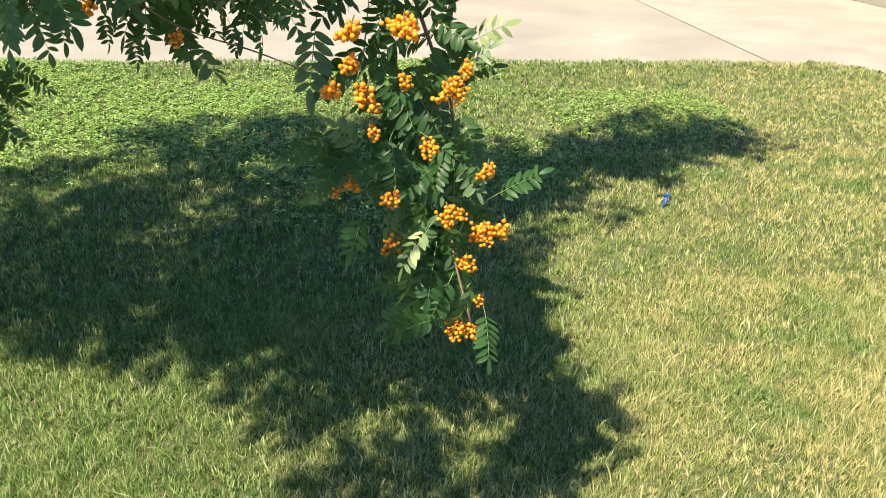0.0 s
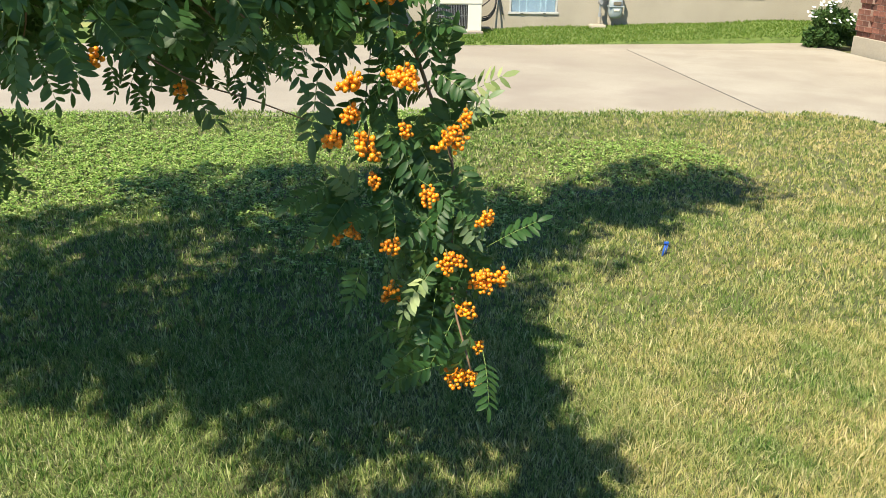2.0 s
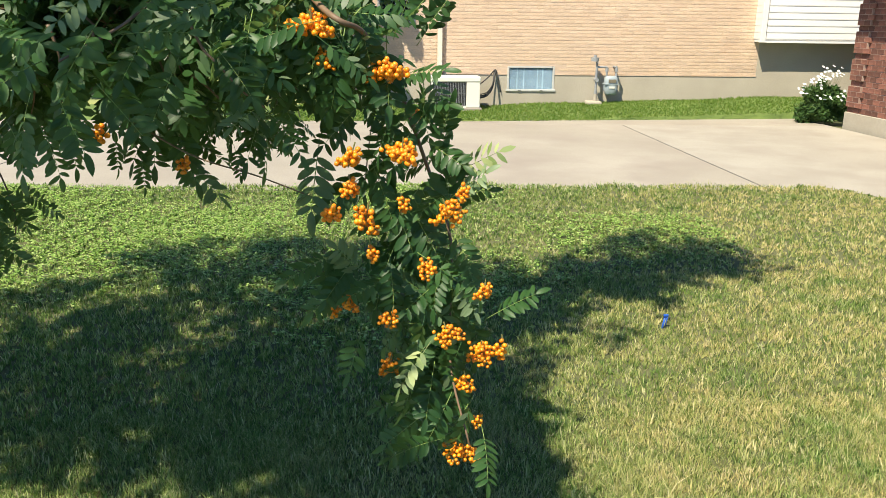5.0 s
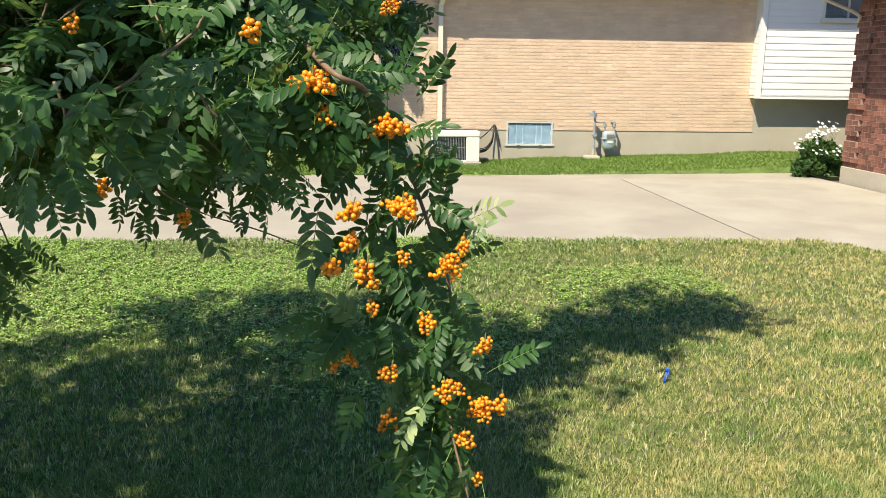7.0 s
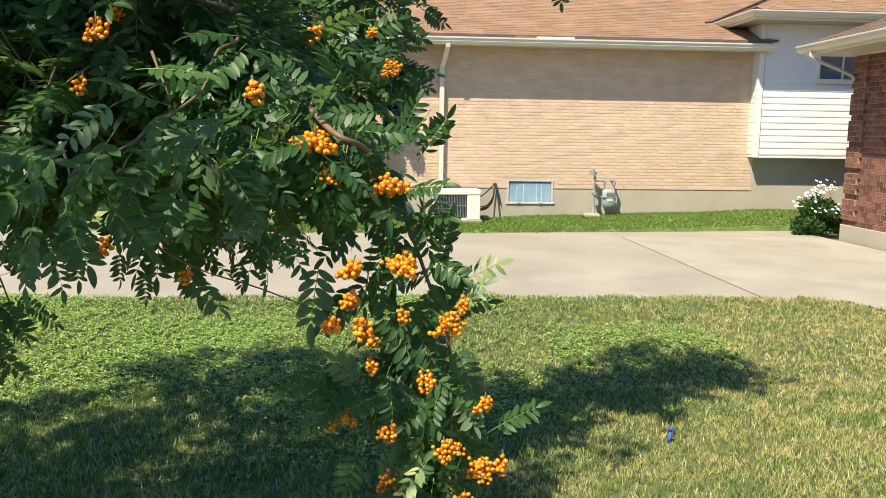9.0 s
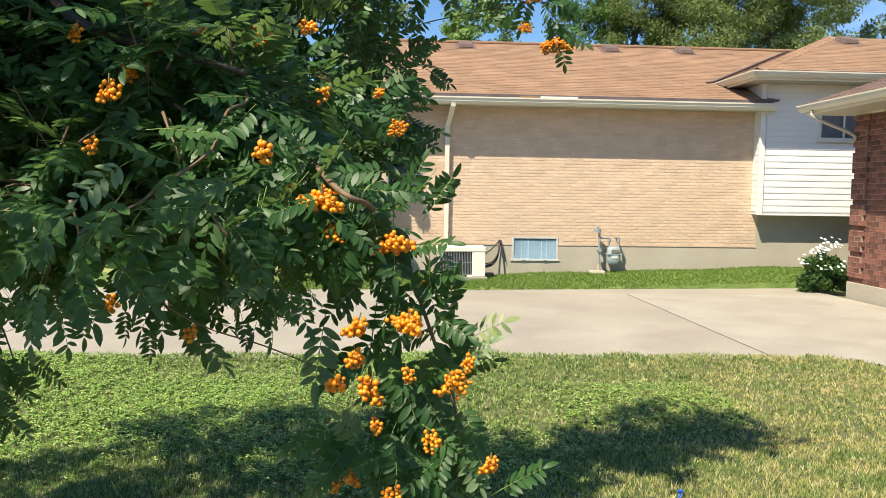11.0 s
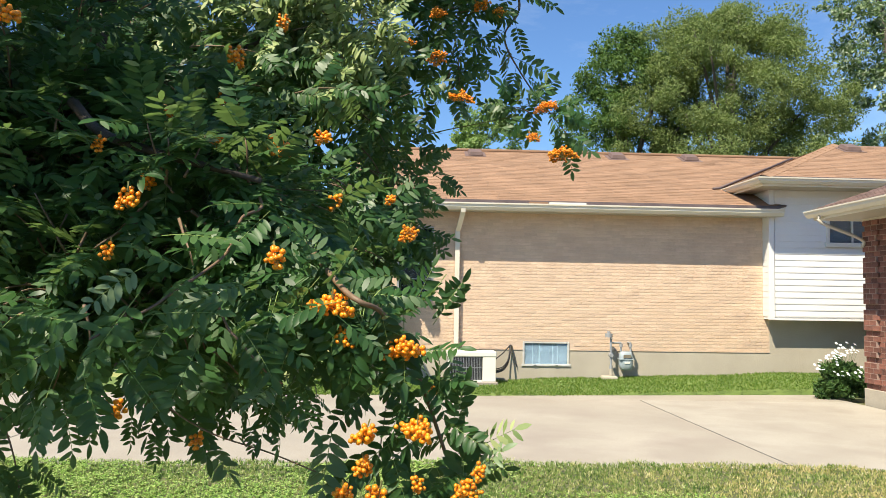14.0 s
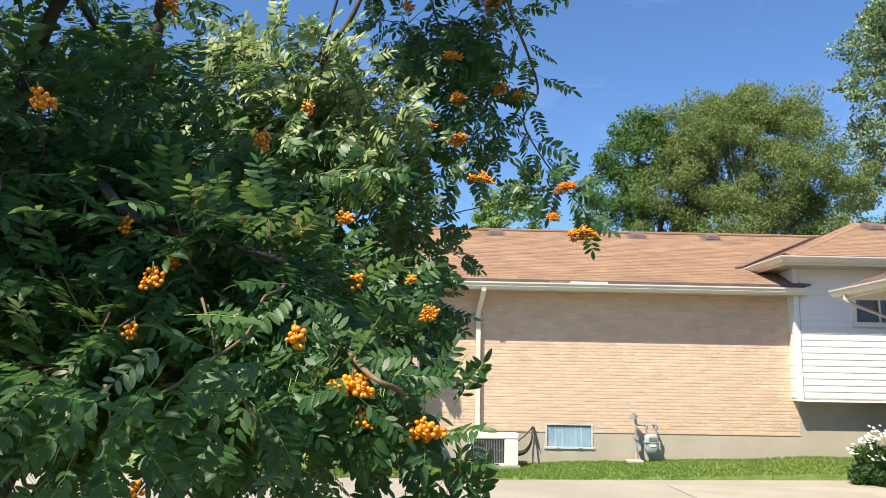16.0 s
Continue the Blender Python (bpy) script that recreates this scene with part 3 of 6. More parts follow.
    for nm, lo, hi in (("frame", (sx0 - 0.06, by - 0.02, sz0 - 0.05), (sx0, by + 0.06, sz1 + 0.05)), ("frame", (sx1, by - 0.02, sz0 - 0.05), (sx1 + 0.06, by + 0.06, sz1 + 0.05)),
                       ("frame", (sx0, by - 0.02, sz1), (sx1, by + 0.06, sz1 + 0.05)), ("sill", (sx0 - 0.09, by - 0.045, sz0 - 0.085), (sx1 + 0.09, by + 0.06, sz0)),
                       ("mullion", (8.5, by + 0.0, sz0), (8.53, by + 0.05, sz1))):
        block(nm, lo, hi, M_WHITE, win, "", 0.004)
    block("pane", (sx0, by + 0.025, sz0), (8.5, by + 0.031, sz1), M_GLASS, win)
    block("pane", (8.53, by + 0.03, sz0), (sx1, by + 0.036, sz1), M_GLASS, win)
    block("drawn_blind", (sx0, by + 0.08, sz0), (sx1, by + 0.09, sz1), M_GREY, win)
    # tall window by the corner
    win = new("window")
    win.parent = house
    win.location = (-HO[0], -HO[1], 0)
    win["label"] = "tall narrow window with dark panes"
    for nm, lo, hi in (("frame", (wx0, WALL_Y - 0.01, wz0), (wx0 + 0.04, WALL_Y + 0.08, wz1)), ("frame", (wx1 - 0.04, WALL_Y - 0.01, wz0), (wx1, WALL_Y + 0.08, wz1)),
                       ("frame", (wx0 + 0.04, WALL_Y - 0.01, wz1 - 0.04), (wx1 - 0.04, WALL_Y + 0.08, wz1)), ("frame", (wx0 + 0.04, WALL_Y - 0.01, wz0), (wx1 - 0.04, WALL_Y + 0.08, wz0 + 0.04)),
                       ("glazing_bar", (wx0 + 0.04, WALL_Y + 0.0, 2.3), (wx1 - 0.04, WALL_Y + 0.05, 2.32)), ("glazing_bar", (wx0 + 0.04, WALL_Y + 0.0, 1.9), (wx1 - 0.04, WALL_Y + 0.05, 1.92))):
        block(nm, lo, hi, M_GREY, win)
    block("pane", (wx0 + 0.04, WALL_Y + 0.05, wz0 + 0.04), (wx1 - 0.04, WALL_Y + 0.056, wz1 - 0.04), M_GLASS, win)
    block("dark_room", (wx0, WALL_Y + 0.17, wz0), (wx1, WALL_Y + 0.19, wz1), M_DARK, win)
    # basement window with a pleated cover
    win = new("window")
    win.parent = house
    win.location = (-HO[0], -HO[1], 0)
    win["label"] = "basement window with a pale blue blind behind glass"
    bx, bxx, ba, bb = 2.285, 3.155, 0.335, 0.77
    for nm, lo, hi in (("frame", (bx - 0.005, WALL_Y - 0.012, ba), (bx + 0.03, WALL_Y + 0.1, bb)), ("frame", (bxx - 0.03, WALL_Y - 0.012, ba), (bxx + 0.005, WALL_Y + 0.1, bb)),
                       ("frame", (bx + 0.035, WALL_Y - 0.012, bb - 0.03), (bxx - 0.035, WALL_Y + 0.1, bb)), ("sill", (bx - 0.03, WALL_Y - 0.022, ba - 0.02), (bxx + 0.03, WALL_Y + 0.1, ba + 0.02))):
        block(nm, lo, hi, M_ALU, win, "", 0.004)
    for x in (bx + 0.2, bxx - 0.26):
        block("clip", (x, WALL_Y - 0.034, ba - 0.01), (x + 0.05, WALL_Y - 0.016, ba + 0.004), M_DARK, win, "dark clip")
    block("pane", (bx + 0.03, WALL_Y + 0.0, ba + 0.02), (bxx - 0.03, WALL_Y + 0.004, bb - 0.03), M_GLASS, win).visible_shadow = False
    at = bx + 0.03
    for k, wide in enumerate((0.14, 0.025, 0.1, 0.025, 0.23, 0.025, 0.07, 0.03, 0.165)):
        block("blind_fold", (at, WALL_Y + 0.012 + 0.003 * (k % 2), ba + 0.02), (at + wide - 0.001, WALL_Y + 0.03 + 0.003 * (k % 2), bb - 0.03), M_PLEAT if k % 2 else M_CURTAIN, win, "", 0.002)
        at += wide


build_house()


def shingle_plane(name, origin, along, up, width_at, rows, mat, parent, seed, expo=0.125, tab=0.31):
    """Rows of overlapping shingle tabs. along, up: unit ways on the slope; width_at(d): the span (a, b) at d metres up the slope."""
    r = random.Random(seed)
    o, a, u = Vector(origin), Vector(along), Vector(up)
    nrm = a.cross(u).normalized()
    if nrm.z < 0:
        nrm = -nrm
    vs, ts = [], []
    for j in range(rows):
        d = j * expo
        s0, s1 = width_at(d)
        x = s0 - r.uniform(0, tab)
        while x < s1:
            w = tab * r.choice((0.55, 0.8, 1.0, 1.25))
            xa, xb = max(x, s0), min(x + w - 0.004, s1)
            x += w
            if xb - xa < 0.02:
                continue
            lift, drop = 0.008 + r.uniform(-0.002, 0.002), r.uniform(-0.006, 0.005)
            q = [o + a * xa + u * (d + drop) + nrm * lift, o + a * xb + u * (d + drop) + nrm * lift,
                 o + a * xb + u * (d + expo * 1.05) + nrm * 0.004, o + a * xa + u * (d + expo * 1.05) + nrm * 0.004,
                 o + a * xa + u * (d + drop) + nrm * 0.0, o + a * xb + u * (d + drop) + nrm * 0.0]
            b = len(vs)
            vs += q
            ts += [(b, b + 1, b + 2), (b, b + 2, b + 3), (b + 4, b + 5, b + 1), (b + 4, b + 1, b)]
    ob = tri_mesh(name, [tuple(v) for v in vs], ts, mat, parent)
    tagged(ob, kind="stuff")
    return ob


def slope_sheet(name, corners, mat, parent, thick=0.03):
    bm = bmesh.new()
    top = [bm.verts.new(c) for c in corners]
    low = [bm.verts.new((c[0], c[1], c[2] - thick)) for c in corners]
    bm.faces.new(top), bm.faces.new(low[::-1])
    n = len(corners)
    for k in range(n):
        bm.faces.new((top[k], low[k], low[(k + 1) % n], top[(k + 1) % n]))
    bmesh.ops.recalc_face_normals(bm, faces=bm.faces)
    return part(name, bm, mat, parent)


def gutter(parent, p0, p1, out, label="", mat=None, size=0.11, mitre=0.0):
    """A K-style eaves gutter from p0 to p1 (its back top edge); out: the way it stands off; mitre: cut at its start."""
    mat = mat or M_TRIM
    prof = [(0, 0), (0, -size), (0.05, -size), (0.07, -size * 0.78), (0.092, -size * 0.6), (0.098, -size * 0.24), (0.116, -size * 0.2), (0.118, 0.0), (0.106, 0.0), (0.09, -size * 0.25), (0.084, -size * 0.57), (0.05, -size + 0.008), (0.008, -size + 0.008), (0.008, 0)]
    o = Vector(out)
    run = (Vector(p1) - Vector(p0)).normalized()
    bm = bmesh.new()
    rings = []
    for p, cut in ((p0, mitre), (p1, 0.0)):
        rings.append([bm.verts.new(Vector(p) + o * a - run * (a * cut) + Vector((0, 0, b))) for a, b in prof])
    n = len(prof)
    for k in range(n):
        bm.faces.new((rings[0][k], rings[1][k], rings[1][(k + 1) % n], rings[0][(k + 1) % n]))
    if not mitre:
        bm.faces.new(rings[0])
    bm.faces.new(rings[1])
    bmesh.ops.recalc_face_normals(bm, faces=bm.faces)
    return part("gutter", bm, mat, parent, label)


def roof_vent(parent, at, slope=0.4, w=0.34):
    bm = bmesh.new()
    box(bm, (-w / 2, -0.2, 0.0), (w / 2, 0.2, 0.09), 0.015)
    for v in bm.verts:
        if v.co.z > 0.05:
            v.co.x *= 0.86
            v.co.y *= 0.86
    box(bm, (-w / 2 - 0.07, -0.27, -0.012), (w / 2 + 0.07, 0.27, 0.002))
    ob = part("roof_vent", bm, M_VENT, parent, "low brown metal roof vent")
    ob.matrix_basis = Matrix.Translation(at) @ pose(0, 0, 0, math.degrees(math.atan(slope)), 0, 0)
    return ob


def build_roof():
    roof = new("roof")
    roof.parent = house
    roof.location = (-HO[0], -HO[1], 0)
    roof["label"] = "tan asphalt shingle roof with cream gutters"
    s = 0.40
    ey, ez, ry = 14.63, 3.375, 18.88
    rz = ez + s * (ry - ey)
    up = Vector((0, 1, s)).normalized()
    span = math.hypot(ry - ey, rz - ez)
    slope_sheet("deck", [(-1.1, ey, ez), (7.08, ey, ez), (13.5, ry, rz), (-1.1, ry, rz)], M_FLASH, roof)
    slope_sheet("deck", [(-1.1, ry, rz), (13.5, ry, rz), (13.5, 23.0, ez), (-1.1, 23.0, ez)], M_SHINGLE, roof)
    # the roof's right end runs under the taller roof
    shingle_plane("shingles", (0, ey - 0.02, ez), (1, 0, 0), up, lambda d: (-1.1, 7.03 + d * 0.75), int(span / 0.125), M_SHINGLE, roof, 11)
    block("ridge_cap", (-1.1, ry - 0.12, rz - 0.03), (10.2, ry + 0.12, rz + 0.035), M_SHINGLE, roof, "", 0.02)
    block("fascia", (-1.1, ey + 0.0, ez - 0.2), (7.08, ey + 0.02, ez - 0.085), M_TRIM, roof)
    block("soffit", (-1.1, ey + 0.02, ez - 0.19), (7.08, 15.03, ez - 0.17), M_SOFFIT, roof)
    block("drip_edge", (-1.1, ey - 0.045, ez - 0.08), (7.05, ey + 0.1, ez + 0.004), M_FLASH, roof, "dark drip edge")
    gutter(roof, (-1.1, ey - 0.05, ez - 0.065), (7.08, ey - 0.05, ez - 0.065), (0, -1, 0), "cream metal gutter", None, 0.13)
    # gutter guards that have slipped: a rusty and a pale one
    block("gutter_guard", (2.30, ey - 0.16, ez - 0.066), (2.64, ey - 0.05, ez - 0.03), M_SHINGLE, roof, "rust-brown gutter guard")
    block("gutter_guard", (2.67, ey - 0.16, ez - 0.066), (3.35, ey - 0.05, ez - 0.034), M_WHITE, roof, "pale metal gutter guard")
    for x in (1.64, 4.98, 6.72):
        roof_vent(roof, (x, 18.45, ez + s * (18.45 - ey) + 0.02), s)
    # taller hipped roof over the sided part
    cx, cy, cz = 6.5, 14.15, 3.86
    k = 0.41
    px, py = 9.46, 17.11
    pz = cz + k * 2.96
    lx1 = cx + (rz - cz) / k + 0.0
    slope_sheet("deck", [(cx, cy, cz), (18.0, cy, cz), (18.0, py, pz), (px, py, pz)], M_FLASH, roof)
    slope_sheet("deck", [(cx, cy, cz), (px, py, pz), (px, 20.0, pz), (cx, 20.0, cz)], M_FLASH, roof)
    slope_sheet("deck", [(px, py, pz), (18.0, py, pz), (18.0, 20.1, cz), (px, 20.1, cz)], M_SHINGLE, roof)
    upf = Vector((0, 1, k)).normalized()
    ln = math.hypot(2.96, pz - cz)
    shingle_plane("shingles", (0, cy - 0.02, cz), (1, 0, 0), upf, lambda d: (cx + d * 2.96 / ln, 18.0), int(ln / 0.125), M_SHINGLE, roof, 12)
    upl = Vector((1, 0, k)).normalized()
    shingle_plane("shingles", (cx - 0.02, 0, cz), (0, 1, 0), upl, lambda d: (cy + d * 2.96 / ln, 19.0), int(ln / 0.125), M_SHINGLE, roof, 13)
    # hip cap and valley flashing
    for i in range(14):
        f0, f1 = i / 14, (i + 1.35) / 14
        a = Vector((cx, cy, cz)).lerp(Vector((px, py, pz)), f0) + Vector((0, 0, 0.045))
        b = Vector((cx, cy, cz)).lerp(Vector((px, py, pz)), min(f1, 1)) + Vector((0, 0, 0.038))
        w = Vector((0.12, -0.12, -0.07))
        w2 = Vector((-0.12, 0.12, -0.07))
        bm = bmesh.new()
        q = [bm.verts.new(p) for p in (a, a + w, b + w, b, a + w2, b + w2)]
        low = [bm.verts.new(v.co - Vector((0, 0, 0.008))) for v in q]
        for o, sign in ((q, 1), (low, -1)):
            for f in ((0, 1, 2, 3), (4, 0, 3, 5)):
                bm.faces.new([o[e] for e in f][::sign])
        ring = (0, 1, 2, 3, 5, 4)
        for e in range(6):
            m, n = ring[e], ring[(e + 1) % 6]
            bm.faces.new((q[m], low[m], low[n], q[n]))
        bmesh.ops.recalc_face_normals(bm, faces=bm.faces)
        part("hip_shingle", bm, M_SHINGLE, roof)
    vy0 = ey + (cz - ez) / s
    a = Vector((cx - 0.15, vy0 - 0.1, cz + 0.0))
    b = Vector((cx + (rz - cz) / k, ry, rz + 0.03))
    tube("valley_flashing", [a + Vector((-0.15, -0.05, -0.02)), a, b], 0.024, 0.024, M_FLASH, roof, 6, "dark metal valley flashing")
    block("fascia", (cx, cy, cz - 0.17), (18.0, cy + 0.02, cz - 0.005), M_TRIM, roof)
    block("fascia", (cx, cy + 0.02, cz - 0.17), (cx + 0.02, vy0 + 0.3, cz - 0.005), M_TRIM, roof)
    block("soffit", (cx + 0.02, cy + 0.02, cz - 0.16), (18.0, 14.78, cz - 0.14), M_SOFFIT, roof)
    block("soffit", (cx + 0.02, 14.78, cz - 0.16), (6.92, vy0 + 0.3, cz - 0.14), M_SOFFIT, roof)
    gutter(roof, (cx - 0.004, cy - 0.004, cz - 0.02), (18.0, cy - 0.004, cz - 0.02), (0, -1, 0), "cream metal gutter", None, 0.11, 1.0)
    gutter(roof, (cx - 0.004, cy - 0.004, cz - 0.02), (cx - 0.004, vy0 - 0.05, cz - 0.02), (-1, 0, 0), "cream metal gutter", None, 0.11, 1.0)
    block("drip_edge", (cx - 0.02, cy - 0.045, cz - 0.02), (18.0, cy + 0.1, cz + 0.006), M_FLASH, roof, "dark drip edge")
    roof_vent(roof, (9.55, 16.6, cz + k * (16.6 - cy) + 0.02), k)
    # downspout with an elbow under the eave
    pts = [(1.09, 14.53, ez - 0.13), (1.09, 14.54, ez - 0.22), (1.04, 14.85, ez - 0.48), (1.02, 14.93, ez - 0.56), (1.02, 14.93, 0.12), (1.02, 14.86, 0.05)]
    bm = bmesh.new()
    rings = []
    for i, p in enumerate(pts):
        p = Vector(p)
        d = (Vector(pts[min(i + 1, len(pts) - 1)]) - Vector(pts[max(0, i - 1)])).normalized()
        side = Vector((1, 0, 0))
        back = d.cross(side).normalized()
        rings.append([bm.verts.new(p + side * a * 0.042 + back * b * 0.032) for a, b in ((-1, -1), (1, -1), (1, 1), (-1, 1))])
    for r0, r1 in zip(rings, rings[1:]):
        for q in range(4):
            bm.faces.new((r0[q], r0[(q + 1) % 4], r1[(q + 1) % 4], r1[q]))
    bmesh.ops.recalc_face_normals(bm, faces=bm.faces)
    part("downspout", bm, M_TRIM, roof, "cream square downspout")


build_roof()


# ================= red brick house on the other side =================
red = thing("red_house", (9.0, 10.0, 0.0), "red brick house corner with raised brick quoins", "house")


def build_red():
    o = (9.0, 10.0, 0.0)
    wx, wy = 7.4, 12.46
    block("foundation", (wx - 0.03, 4.0, -0.1), (wx + 4.0, wy + 0.02, 0.24), M_FOUND, red, "pale concrete foundation", 0.008, o)
    wall = new("brick_wall")
    wall.parent = red
    wall.location = (-o[0], -o[1], 0)
    block("mortar", (wx, 4.0, 0.24), (wx + 4.0, wy, 2.9), M_REDMORTAR, wall)
    L, H = 0.165, 0.083
    for lo, hi in [(j + 1, min(j + 5, 32)) for j in range(0, 32, 5)]:
        block("quoin_mortar", (wx - 0.034, wy - 0.35, 0.24 + lo * H + 0.004), (wx + 0.01, wy + 0.006, 0.24 + hi * H - 0.004), M_REDMORTAR, wall)
    me = [brick_mesh("brick", L - 0.01, H - 0.01, 0.04, M_RED)]
    r = random.Random(8)
    spots = []
    turn = pose(0, 0, 0, 0, 0, -90)     # the face looks to -x
    for j in range(int((2.9 - 0.24) / H)):
        z = 0.24 + H * (j + 0.5)
        group = (j + 4) % 5
        for i in range(0, 28):
            y = wy - (i + 0.5) * L + (j % 2) * L / 2
            sc = 1.0
            if y + L / 2 > wy:
                sc, y = 0.5, wy - L / 4
            proud = 0.005 + r.uniform(-0.0015, 0.0015)
            if y > wy - 0.34:
                proud += 0.032 if group != 4 else -0.002
            spots.append(Matrix.Translation((wx - proud, y, z)) @ turn @ Matrix.Diagonal((sc, 1, 1, 1)))
    spots.sort(key=lambda m: (m.translation.y < wy - 1.7, -m.translation.y))
    add_bricks(wall, me, spots, "bricks", M_REDS)
    # the end of the wall at the corner
    end = []
    for j in range(int((2.9 - 0.24) / H)):
        group = (j + 4) % 5
        for i in range(0, 4):
            end.append(Matrix.Translation((wx + (i + 0.5) * L - (j % 2) * L / 2 * 0, wy + 0.01 + (0.02 if group != 4 else 0), 0.24 + H * (j + 0.5))) @ pose(0, 0, 0, 0, 0, 180))
    add_bricks(wall, me, end, "bricks_end", M_REDS, 0)
    # eave, gutter, hipped roof
    roof = new("roof")
    roof.parent = red
    roof.location = (-o[0], -o[1], 0)
    roof["label"] = "brown shingle roof with a cream gutter"
    ex, ey, ez = 6.74, 12.8, 3.1
    k = 0.4
    slope_sheet("deck", [(ex, 3.5, ez), (ex, ey, ez), (ex + 3, ey - 3, ez + 3 * k), (ex + 3, 3.5, ez + 3 * k)], M_FLASH, roof)
    slope_sheet("deck", [(ex, ey, ez), (ex + 7, ey, ez), (ex + 7, ey - 3, ez + 3 * k), (ex + 3, ey - 3, ez + 3 * k)], M_SHINGLE, roof)
    upl = Vector((1, 0, k)).normalized()
    ln = math.hypot(3, 3 * k)
    shingle_plane("shingles", (ex - 0.02, 0, ez), (0, 1, 0), upl, lambda d: (6.0, ey - d * 3 / ln), int(ln / 0.125), M_SHINGLE_BROWN, roof, 21)
    block("fascia", (ex, 3.5, ez - 0.17), (ex + 0.02, ey, ez - 0.005), M_TRIM, roof)
    block("fascia", (ex + 0.02, ey - 0.02, ez - 0.17), (ex + 6.0, ey, ez - 0.005), M_TRIM, roof)
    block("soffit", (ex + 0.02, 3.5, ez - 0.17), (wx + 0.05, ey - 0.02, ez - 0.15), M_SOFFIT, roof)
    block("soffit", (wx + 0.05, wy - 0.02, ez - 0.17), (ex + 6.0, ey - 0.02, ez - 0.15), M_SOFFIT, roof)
    block("frieze_board", (wx - 0.02, 4.0, 2.9), (wx + 3.9, wy + 0.02, ez - 0.17), M_TRIM, roof)
    gutter(roof, (ex - 0.004, 3.5, ez - 0.02), (ex - 0.004, ey + 0.11, ez - 0.02), (-1, 0, 0), "cream metal gutter")
    tube("downspout", curve_points([(ex - 0.05, ey - 0.3, ez - 0.12), (ex - 0.03, ey - 0.32, ez - 0.24), (wx - 0.12, wy - 0.1, ez - 0.5), (wx - 0.07, wy - 0.05, ez - 0.62)], 5), 0.027, 0.027, M_SOFFIT, roof, 8, "cream metal downspout elbow")


M_SHINGLE_BROWN = surface("brown_shingle", (0.13, 0.08, 0.066), (0.19, 0.12, 0.098), 2.5, 120.0, 0.95, 0.5, per="island", spread=0.16)
build_red()


# ================= things along the foundation =================
def air_conditioner():
    ax0, ax1, ay0, ay1, z0, z1 = 0.84, 1.70, 14.3, 14.72, 0.08, 0.62
    o = (1.27, 14.5, 0.0)
    root = thing("air_conditioner", o, "cream outdoor air conditioner with a dark slatted grille", "air conditioner")
    P = lambda n, lo, hi, m, lb="", bv=0.0: block(n, lo, hi, m, root, lb, bv, o)
    P("pad", (ax0 - 0.08, ay0 - 0.08, -0.05), (ax1 + 0.03, ay1 + 0.1, z0), M_CONC, "concrete pad", 0.01)
    gx1 = ax1 - 0.24
    P("body", (ax0, ay0 + 0.05, z0), (ax1, ay1, z1 - 0.03), M_DARK)
    P("side_panel", (gx1, ay0, z0), (ax1, ay0 + 0.06, z1 - 0.03), M_WHITE, "", 0.012)
    P("top_cover", (ax0 - 0.01, ay0 - 0.01, z1 - 0.1), (ax1 + 0.01, ay1 + 0.01, z1), M_WHITE, "", 0.022)
    P("base_rail", (ax0, ay0, z0 + 0.0), (gx1, ay0 + 0.05, z0 + 0.03), M_WHITE)
    P("side_panel", (ax0 - 0.005, ay0, z0), (ax0 + 0.03, ay0 + 0.05, z1 - 0.1), M_WHITE)
    P("end_panel", (ax1 - 0.004, ay0 + 0.06, z0), (ax1 + 0.004, ay1, z1 - 0.1), M_WHITE)
    n = 20
    for k in range(n):
        x = ax0 + 0.045 + (gx1 - ax0 - 0.05) * k / n
        P("grille_bar", (x, ay0 + 0.004, z0 + 0.03), (x + 0.006, ay0 + 0.016, z1 - 0.1), M_GREY)
    for z in (z0 + 0.25,):
        P("grille_bar", (ax0 + 0.03, ay0 + 0.0, z), (gx1, ay0 + 0.01, z + 0.008), M_GREY)
    for k in range(3):
        d = 0.03 * k
        tube("refrigerant_line", [Vector(q) - Vector(o) for q in curve_points([(1.7, 14.6, 0.22 + d), (1.86, 14.66, 0.26 + d), (1.98, 14.78, 0.4 + d), (2.04 - d * 0.3, 14.93, 0.66), (2.06, 15.02, 0.7)], 6)], 0.016 - 0.003 * k, 0.016 - 0.003 * k, M_RUBBER, root, 7)
    tube("refrigerant_line", [Vector(q) - Vector(o) for q in curve_points([(1.7, 14.6, 0.45), (1.88, 14.8, 0.56), (2.02, 14.93, 0.69), (2.05, 15.0, 0.7)], 6)], 0.012, 0.012, M_RUBBER, root, 7)
    tube("cable", [Vector(q) - Vector(o) for q in curve_points([(2.07, 14.98, 0.7), (2.1, 14.95, 0.55), (2.16, 14.96, 0.3)], 6)], 0.009, 0.009, M_RUBBER, root, 6)


